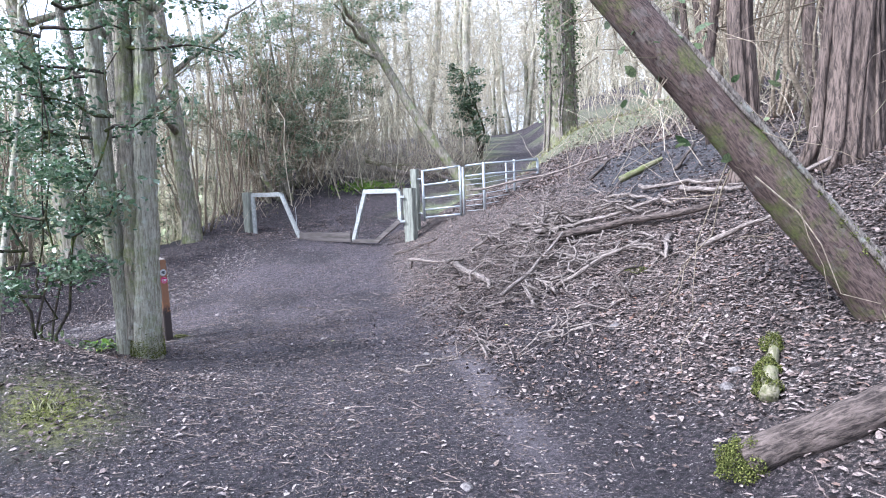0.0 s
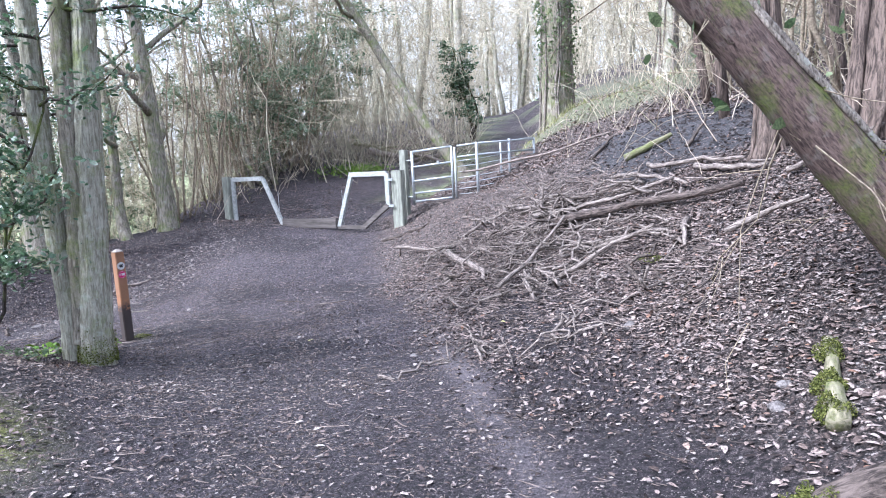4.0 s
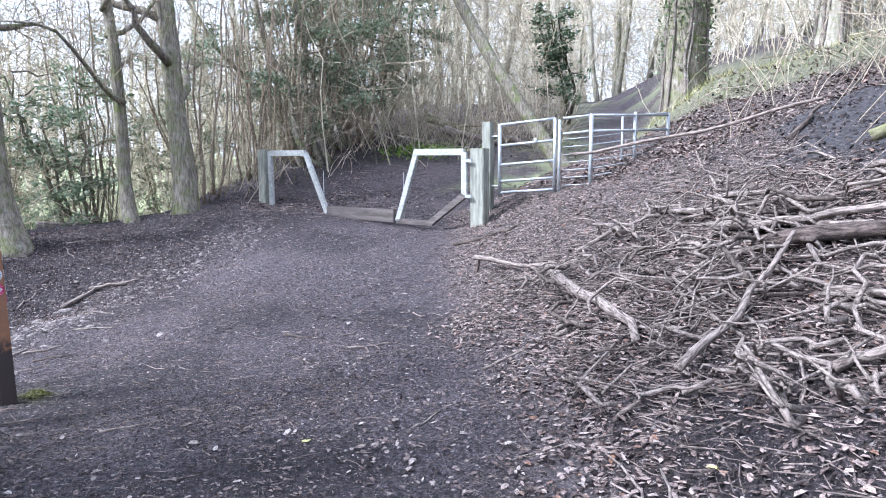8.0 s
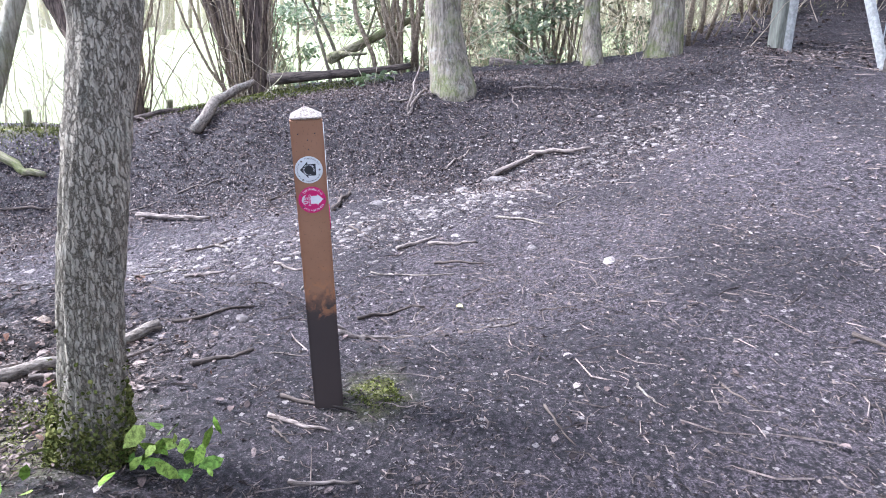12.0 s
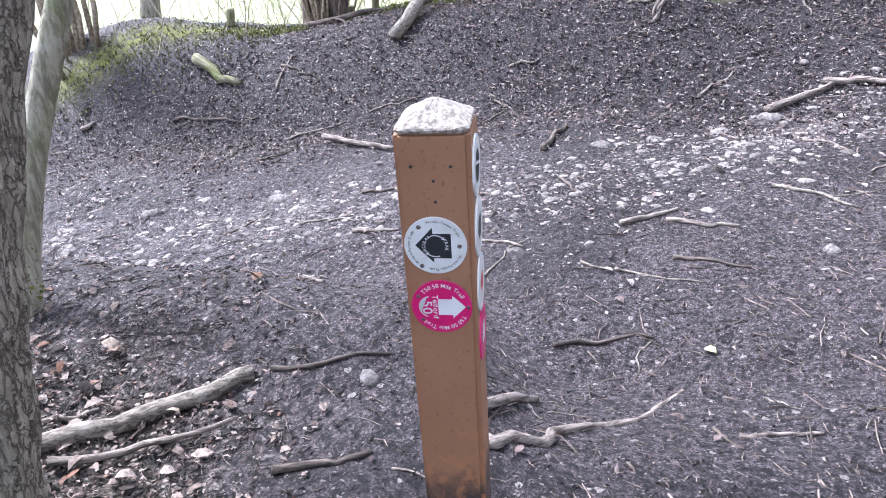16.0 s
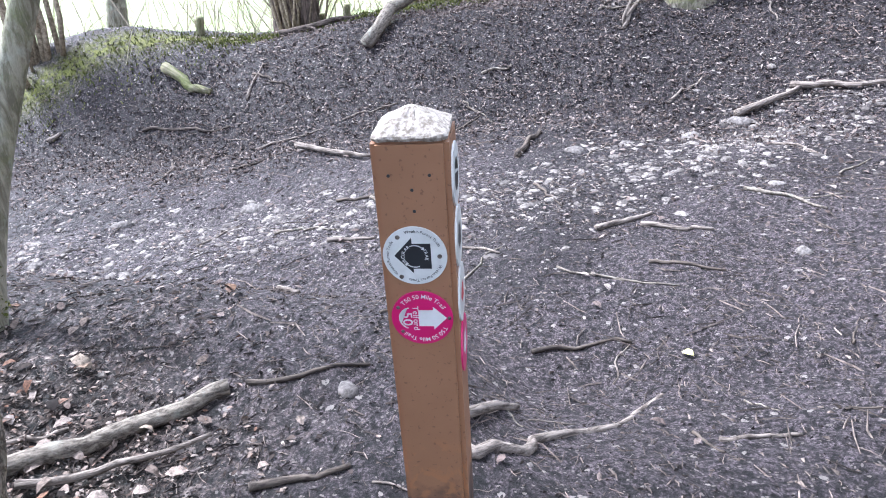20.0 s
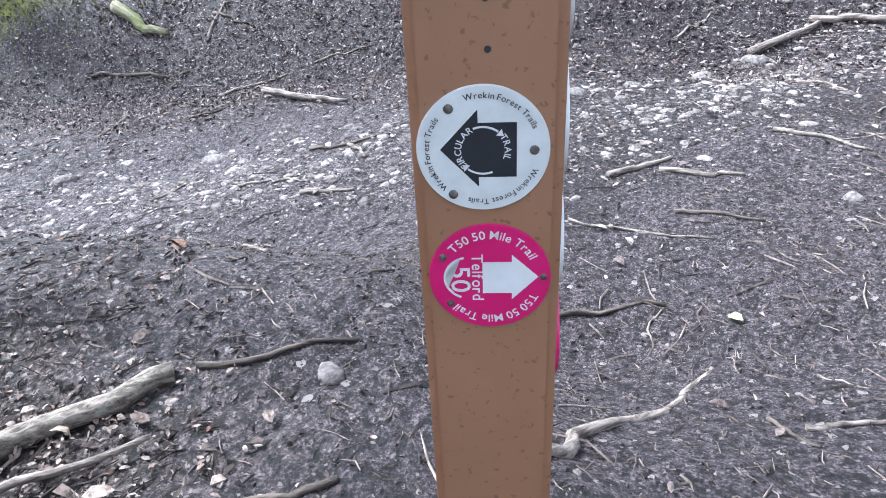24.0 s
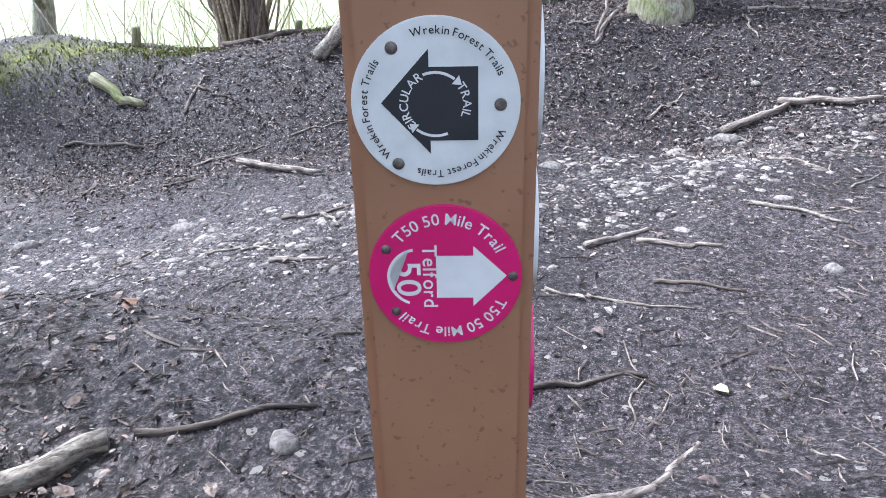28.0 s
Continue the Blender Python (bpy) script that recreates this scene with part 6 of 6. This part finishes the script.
xy = scatter(70000, (0.5, -4.0), (9.0, 4.2), lambda x, y, s, n: ease(4.2, 3.4, n) * ease(-0.8, 0.2, n) * (0.3 + 0.7 * ease(-0.4, 0.4, vnoise(x * 1.6, y * 1.6, 37))), rng)
grit("crumbled leaf and bark on the track", xy, 0.013, CRUMB, 10)
crumbs("twig_debris", "short dead twigs on the track", xy[::5], 0.055, 0.004, CRUMB, 28)
xy = scatter(9000, (-7.5, -6), (9.5, 9), lambda x, y, s, n: ease(7.5, 4.5, n) * (0.35 + 0.65 * ease(0.0, 0.6, vnoise(x * 0.7, y * 0.7, 35))), rng)
crumbs("twig_debris", "small broken twigs over the ground", xy, 0.15, 0.006, CRUMB, 7)
xy = scatter(26000, (-1, 1.5), (7.5, 7.5), lambda x, y, s, n: ease(0.1, 0.8, bank_side(x, y, s, n)) * np.exp(-((s - 0.2) / 2.4) ** 2) * ease(6.6, 5.6, n) * (1 - spoil(x, y)), rng)
crumbs("twig_debris", "tangle of thin twigs in the brushwood", xy, 0.24, 0.007, CRUMB, 8)
xy = scatter(60000, (0.5, 0.5), (10.0, 6.5), lambda x, y, s, n: churned(s, n) * (0.4 + 0.6 * ease(-0.3, 0.3, vnoise(x * 2.5, y * 2.5, 47))), rng)
grit("dark churned clods beside the wheel rut", xy, 0.024, CRUMB_DARK, 12)
litter("leaf_litter", "dark trodden leaves among the clods", LITTER_DARK, xy[::4], 0.035, 15, 0.7, 0.6, 0.4)
xy = scatter(14000, (-1, 3), (8, 10), lambda x, y, s, n: spoil(x, y), rng)
grit("black crumbled spoil on the bank", xy, 0.035, CRUMB_DARK, 16)
xy = scatter(60000, (-7, 7.5), (7, 17), lambda x, y, s, n: ease(-0.2, 0.6, n - bank_toe(s)) * (1 - spoil(x, y)) * (0.35 + 0.65 * ease(-0.3, 0.4, vnoise(x * 0.9, y * 0.9, 48))), rng)
litter("leaf_litter", "brown leaves over the slope beside the climbing track", LITTER, xy, 0.055, 17, 0.7, 0.6, 0.4)
xy = scatter(24000, (-12, 4.5), (-1, 16), lambda x, y, s, n: ease(6.5, 8.0, s) * ease(0.2, -0.6, n - bank_toe(s)) * (0.3 + 0.7 * ease(-0.2, 0.5, vnoise(x * 0.8, y * 0.8, 49))) * (1 - 0.8 * ease(1.3, 0.8, off_track(s, n))), rng)
litter("leaf_litter", "dark leaves on the ground beyond the barrier", LITTER_DARK, xy, 0.05, 18, 0.7, 0.6, 0.4)
crumbs("twig_debris", "broken twigs on the ground beyond the barrier", xy[::5], 0.22, 0.010, CRUMB, 19)
xy = scatter(4500, (1.0, -4.2), (4.6, -1.0), lambda x, y, s, n: np.exp(-(((x - 2.3) / 1.5) ** 2 + ((y + 2.5) / 0.9) ** 2)), rng)
litter("leaf_litter", "dark leaf mould over the earth hump", LITTER_DARK, xy, 0.032, 13, 0.6, 0.6, 0.5)


# ---- coppice, undergrowth and the far wood ----
def clump(label, x, y, stems, height, spread, r, seed, mat=None, lean=(0, 0), group="coppice clumps on the brow"):
    rng = np.random.default_rng(seed)
    root = new("coppice_clump")
    root.location = (x, y, g(x, y))
    tagged(root, label, "shrub", group)
    for k in range(stems):
        a, q = rng.uniform(0, 2 * np.pi), rng.random() ** 0.6
        foot = np.array((math.cos(a), math.sin(a), 0)) * 0.28 * q * spread
        foot[2] = g(x + foot[0], y + foot[1]) - g(x, y) - 0.05
        H = height * rng.uniform(0.55, 1.1)
        tip = foot + np.array((math.cos(a) * spread * q * rng.uniform(0.3, 1.1) + lean[0], math.sin(a) * spread * q * rng.uniform(0.3, 1.1) + lean[1], H))
        p = Pile()
        line = bent(foot, tip, 10, 0.05, rng)
        tube(p, line, np.linspace(r, r * 0.35, 10) * rng.uniform(0.4, 1.4), 6, True, 0.1, rng)
        twigs(p, line[4:], 3, 0.7, 0.004, rng, 0.8, 0.5, 1)
        part("stem", p.mesh("stem", mat or STEM), root)


def stool(label, x, y, stems, seed):
    """An old coppice stool: thick leaning stems from one gnarled foot; stems are (lean x, lean y, radius, height)."""
    rng = np.random.default_rng(seed)
    z = g(x, y)
    root = new("coppice_stool")
    root.location = (x, y, z)
    tagged(root, label, "tree", "coppice stools on the brow")
    for k, (dx, dy, r, h) in enumerate(stems):
        a = math.atan2(dy, dx)
        fx, fy = x + 0.13 * math.cos(a), y + 0.13 * math.sin(a)
        extra_stem(root, ((fx, fy, z - 0.15), (fx + 0.03 * dx, fy + 0.03 * dy, z + 0.25), (fx + 0.25 * dx, fy + 0.25 * dy, z + 0.35 * h), (fx + 0.6 * dx, fy + 0.6 * dy, z + 0.7 * h), (fx + dx, fy + dy, z + h)),
                   (1.6 * r, 1.15 * r, r, 0.85 * r, 0.6 * r), seed + k, "", BARK_BROWN)
    p = Pile()
    for _ in range(26):
        a = rng.uniform(0, 2 * np.pi)
        foot = np.array((math.cos(a), math.sin(a), -0.3)) * rng.uniform(0.1, 0.24)
        tube(p, bent(foot, foot + np.array((math.cos(a) * 0.4, math.sin(a) * 0.4, rng.uniform(0.8, 3.0))), 8, 0.05, rng), np.linspace(0.014, 0.005, 8), 5, False)
    tagged(part("undershoot", p.mesh("undershoot", STEM), root, "thin upright shoots"), kind="stuff")


stool("old coppice stool with thick leaning dark stems on the brow", -6.9, -3.15, ((-0.5, -1.9, 0.13, 3.6), (-0.3, -0.9, 0.09, 4.0), (0.0, 0.3, 0.075, 4.4), (-0.6, -0.3, 0.06, 4.0)), 640)
stool("broad coppice stool of many upright stems on the brow", -7.7, -1.75, ((-0.3, -0.7, 0.12, 4.2), (-0.1, 0.1, 0.11, 4.4), (0.0, 0.7, 0.10, 4.2), (-0.5, 0.3, 0.07, 4.0), (0.1, -0.25, 0.07, 3.8), (-0.2, -1.3, 0.06, 3.6)), 660)
for i, (x, y, n, h, sp, r) in enumerate(((-6.9, -3.15, 8, 4.5, 0.8, 0.02), (-7.7, -1.8, 14, 4.8, 1.3, 0.018), (-7.9, 0.35, 18, 4.6, 1.0, 0.028), (-8.4, 2.7, 14, 5.0, 1.2, 0.022),
                                         (-8.3, 4.5, 16, 5.0, 1.3, 0.025), (-9.1, 5.9, 18, 5.2, 1.4, 0.028), (-9.8, 7.4, 22, 5.4, 1.4, 0.035), (-10.6, 9.6, 20, 5.6, 1.6, 0.035),
                                         (-5.6, -5.6, 12, 4.2, 0.9, 0.035), (-9.5, 0.8, 12, 4.0, 1.5, 0.02))):
    clump("clump of thin grey coppice stems on the brow", x, y, n, h, sp, r, 200 + i)
for i, (x, y, n, h, sp, r) in enumerate(((5.9, 6.2, 10, 5.0, 1.0, 0.03), (4.3, 8.3, 12, 5.0, 1.4, 0.03), (7.6, 5.6, 10, 4.6, 1.0, 0.03), (3.0, 10.5, 12, 5.5, 1.4, 0.04), (1.2, 13.0, 10, 6, 1.5, 0.05), (8.3, 3.9, 8, 4.0, 0.9, 0.02))):
    clump("clump of thin brown stems on the bank", x, y, n, h, sp, r, 230 + i, group="stems on the bank")
for i, (x, y) in enumerate(((-6.35, -4.1), (-7.3, -2.75), (-7.25, -3.05))):
    stick("stump", "short decayed stump on the mossy brow", (x, y, -0.1), (x + 0.02, y + 0.05, 0.16 - 0.03 * i), 0.05, DEADWOOD_MOSSY, 250 + i, crook=0.02, category="stump", sides=10, end=0.8)


def undergrowth(label, n, where, length, mat, seed, up=0.8, r=0.006):
    """Arching dry stems, too many to count."""
    rng = np.random.default_rng(seed)
    pile = Pile()
    for _ in range(n):
        x, y = where(rng)
        if off_track(*track(x, y)) < 1.5:
            continue
        z = g(x, y)
        L = length * rng.uniform(0.4, 1.3)
        a = rng.uniform(0, 2 * np.pi)
        d = np.array((math.cos(a), math.sin(a), up * rng.uniform(0.4, 1.8)))
        d /= np.linalg.norm(d)
        line = bent((x, y, z - 0.03), np.array((x, y, z)) + d * L, 6, 0.08, rng, sag=-0.12 * L)
        tube(pile, line, np.linspace(r, r * 0.4, 6) * rng.uniform(0.6, 1.5), 3, False)
    tagged(new("undergrowth", pile.mesh("undergrowth", mat)), label, "undergrowth", kind="stuff")


def strip(pts, wide):
    pts = np.array(pts, float)

    def pick(rng):
        f = rng.uniform(0, len(pts) - 1.001)
        i = int(f)
        p = pts[i] + (pts[i + 1] - pts[i]) * (f - i) + rng.normal(0, wide, 2)
        return p[0], p[1]
    return pick


undergrowth("dry brambles and dead stems along the brow", 420, strip(((-7.2, -6.5), (-8.0, -2.2), (-8.8, 2), (-9.2, 5), (-10.5, 8)), 0.8), 1.6, BRAMBLE, 301)
undergrowth("brown tangle of brambles beyond the barrier", 800, strip(((-10.5, 9.5), (-9.5, 11.5), (-8.5, 13.5), (-9.5, 17)), 1.1), 1.5, BRAMBLE, 302)
undergrowth("dry stems over the upper bank", 350, strip(((6.8, 6), (4.8, 8.5), (2.5, 11), (0, 15)), 1.6), 1.5, BRAMBLE, 303)
undergrowth("haze-paled thin saplings beyond the track", 650, strip(((-13, 8), (-13, 14), (-10, 20), (-4, 22), (4, 19)), 2.2), 4.5, TWIG_FAR, 304, 2.5, 0.014)
undergrowth("hazy far twigs beyond the meadow edge", 350, strip(((-13, -9), (-13, -2), (-14, 4), (-15, 9)), 1.6), 3.2, TWIG_FAR, 305, 1.6, 0.010)


FELLED = "rotting wood beyond the barrier"
for i, (x0, y0, x1, y1, r, l) in enumerate(((-9.2, 11.2, -8.0, 12.2, 0.12, 0.3), (-9.6, 11.0, -8.6, 12.6, 0.07, 0.6), (-8.9, 12.4, -7.3, 12.6, 0.09, 0.2), (-10.2, 11.4, -8.8, 11.6, 0.05, 0.7), (-7.9, 13.5, -6.9, 12.6, 0.06, 0.25))):
    stick("fallen_log", "rotting log tangled in brambles beyond the barrier", (x0, y0, l), (x1, y1, 0.0), r, DEADWOOD_MOSSY if i % 2 else DEADWOOD, 340 + i, group=FELLED, category="log", forks=3)


def blades(name, label, n, where, h, mat, seed):
    rng = np.random.default_rng(seed)
    c = np.array([where(rng) for _ in range(n)])
    base = settle(c, 0.0)
    a = rng.uniform(0, 2 * np.pi, n)
    side = np.stack([np.cos(a), np.sin(a), 0 * a], -1) * 0.006
    H = (h * rng.uniform(0.5, 1.4, n))[:, None]
    lean = np.column_stack([rng.normal(0, 0.45, (n, 2)), np.ones(n)]) * H
    shape = np.stack([base - side, base + side, base + lean * 0.6 + side * 0.8, base + lean * 0.6 - side * 0.8, base + lean * (1.15, 1.15, 0.9)], 1)
    tagged(new(name, flakes(name, mat, shape, ((0, 1, 2), (0, 2, 3), (3, 2, 4)))), label, "grass", kind="stuff")


blades("grass", "thin green grass on the slope beside the climbing track", 5000, strip(((-3.4, 11.5), (-3.0, 13.2), (-1.0, 15.5)), 0.9), 0.14, GRASS, 311)
blades("grass", "short grass and moss along the brow", 6000, strip(((-5.0, -6), (-6.0, -4), (-6.6, -3), (-6.95, -1.6), (-7.1, -0.4)), 0.22), 0.03, MOSS, 312)
blades("grass", "tussocky grass beyond the brow", 7000, strip(((-9.5, -7), (-9.8, -2), (-10, 3), (-11, 7)), 0.9), 0.09, GRASS, 313)
blades("grass", "pale grass tuft on the earth hump", 36, strip(((3.3, -2.2), (3.45, -2.3)), 0.06), 0.10, GRASS, 314)


def plants(label, n, where, size, mat, seed, name="ground_plant"):
    rng = np.random.default_rng(seed)
    c = np.array([where(rng) for _ in range(n)])
    ob = new(name, flakes(name, mat, leaves(settle(c, 0.03) + rng.uniform(0, 0.1, (n, 1)) * (0, 0, 1), size, rng, 0.45), LEAF_TRIS))
    tagged(ob, label, "plant", kind="stuff")


plants("fresh green plants beyond the barrier", 900, strip(((-9.0, 9.9), (-8.3, 10.6)), 0.4), 0.09, FRESH, 321)
plants("green ivy leaves at the foot of the brow log", 60, strip(((-7.05, -0.25), (-7.1, 0.1)), 0.12), 0.1, IVY, 322)
plants("broad green leaves beside the ridged tree", 26, strip(((0.42, -0.36), (0.55, -0.36)), 0.06), 0.07, FRESH, 323)
plants("bright green seedlings beside the ridged tree", 70, strip(((0.75, -0.98), (1.0, -0.85)), 0.12), 0.085, FRESH, 324)
plants("ivy creeping over the earth hump", 120, strip(((0.7, -1.2), (1.6, -1.4)), 0.2), 0.06, IVY, 325)


def thicket(label, n, lo, hi, length, mat, seed, r=0.012):
    """Fine branches filling the air of the wood."""
    rng = np.random.default_rng(seed)
    lo, hi = np.array(lo, float), np.array(hi, float)
    c = rng.uniform(lo, hi, (n, 3))
    c = c[(off_track(*track(c[:, 0], c[:, 1])) > 1.8) | (c[:, 2] > 4.0)]
    n = len(c)
    c[:, 2] += level(c[:, 0], c[:, 1])
    d = rng.normal(0, 1, (n, 3)) + (0, 0, 0.5)
    d /= np.linalg.norm(d, axis=1)[:, None]
    L = (length * rng.uniform(0.3, 1.3, n))[:, None]
    side = np.cross(d, rng.normal(0, 1, (n, 3)))
    side /= np.linalg.norm(side, axis=1)[:, None] + 1e-9
    other = np.cross(d, side)
    bow = other * rng.normal(0, 0.14, (n, 1)) * L
    rows = []
    for f, w in ((-0.5, 1.0), (-0.15, 0.8), (0.2, 0.6), (0.5, 0.3)):
        o = c + f * L * d + bow * (1 - 4 * f * f) + rng.normal(0, 0.03, (n, 3)) * L
        rr = r * w
        rows += [o + side * rr, o - 0.5 * side * rr + 0.87 * other * rr, o - 0.5 * side * rr - 0.87 * other * rr]
    tris = []
    for k in (0, 3, 6):
        for i in range(3):
            j = (i + 1) % 3
            tris += [(k + i, k + j, k + 3 + j), (k + i, k + 3 + j, k + 3 + i)]
    tagged(new("thicket", flakes("thicket", mat, np.stack(rows, 1), tris)), label, "thicket", kind="stuff")


# haze in the far wood is only the paled colour of TWIG_FAR
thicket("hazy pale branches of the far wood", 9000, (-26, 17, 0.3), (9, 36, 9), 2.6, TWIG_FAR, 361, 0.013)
thicket("haze-paled branches closing the wood up the track", 7000, (-40, 32, 0.0), (2, 52, 9), 3.4, TWIG_FAR, 366, 0.022)
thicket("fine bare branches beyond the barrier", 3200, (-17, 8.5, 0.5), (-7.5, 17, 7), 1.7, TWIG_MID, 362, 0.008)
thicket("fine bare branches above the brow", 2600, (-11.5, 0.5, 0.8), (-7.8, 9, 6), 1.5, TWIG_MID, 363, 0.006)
thicket("haze-paled fine branches at the meadow edge", 6000, (-19, 1.0, 0.2), (-12, 13, 7), 1.8, TWIG_FAR, 364, 0.009)
thicket("fine bare branches on the upper bank", 2400, (0, 9, 0.5), (10, 17, 7), 1.8, TWIG_MID, 365, 0.009)


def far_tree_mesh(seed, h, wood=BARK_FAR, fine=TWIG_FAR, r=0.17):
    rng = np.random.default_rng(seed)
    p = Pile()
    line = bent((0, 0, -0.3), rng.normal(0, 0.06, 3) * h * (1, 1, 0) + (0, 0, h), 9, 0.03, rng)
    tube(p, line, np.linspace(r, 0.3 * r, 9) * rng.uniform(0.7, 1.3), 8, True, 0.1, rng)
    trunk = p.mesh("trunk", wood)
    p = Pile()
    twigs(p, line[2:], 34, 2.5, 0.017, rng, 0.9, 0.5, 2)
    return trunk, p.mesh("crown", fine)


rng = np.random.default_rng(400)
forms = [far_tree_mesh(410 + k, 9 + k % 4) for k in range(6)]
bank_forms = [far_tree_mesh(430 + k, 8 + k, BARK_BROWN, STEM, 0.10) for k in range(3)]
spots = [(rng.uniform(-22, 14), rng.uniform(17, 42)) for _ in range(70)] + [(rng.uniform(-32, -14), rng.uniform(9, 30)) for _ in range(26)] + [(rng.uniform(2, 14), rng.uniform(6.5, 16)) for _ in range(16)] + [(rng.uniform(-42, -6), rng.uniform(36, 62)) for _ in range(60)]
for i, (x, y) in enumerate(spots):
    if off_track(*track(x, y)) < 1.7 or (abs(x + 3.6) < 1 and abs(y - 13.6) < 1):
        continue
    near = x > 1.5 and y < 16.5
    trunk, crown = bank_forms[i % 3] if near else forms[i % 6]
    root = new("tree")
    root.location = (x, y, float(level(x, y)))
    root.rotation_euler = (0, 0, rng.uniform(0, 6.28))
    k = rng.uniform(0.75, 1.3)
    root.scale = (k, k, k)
    tagged(root, "slim bare brown tree on the upper bank" if near else "bare woodland tree with fine twigs, paled for haze", "tree", "trees on the upper bank" if near else "trees of the far wood")
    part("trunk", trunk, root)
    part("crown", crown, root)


def hedge():
    """The wood on the far side of the meadow."""
    rng = np.random.default_rng(450)
    pile = Pile()
    pts = []
    for _ in range(240):
        f = rng.random()
        x, y = -52 - 14 * rng.random() + 10 * f, -60 + 110 * f
        z = float(level(x, y))
        h = rng.uniform(7, 13)
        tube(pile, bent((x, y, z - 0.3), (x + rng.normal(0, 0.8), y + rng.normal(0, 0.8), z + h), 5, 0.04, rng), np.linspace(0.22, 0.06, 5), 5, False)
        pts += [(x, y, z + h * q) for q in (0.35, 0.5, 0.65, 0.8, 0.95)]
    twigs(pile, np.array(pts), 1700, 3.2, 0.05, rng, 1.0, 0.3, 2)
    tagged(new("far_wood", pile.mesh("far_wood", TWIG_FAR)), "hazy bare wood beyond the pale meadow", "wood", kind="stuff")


hedge()
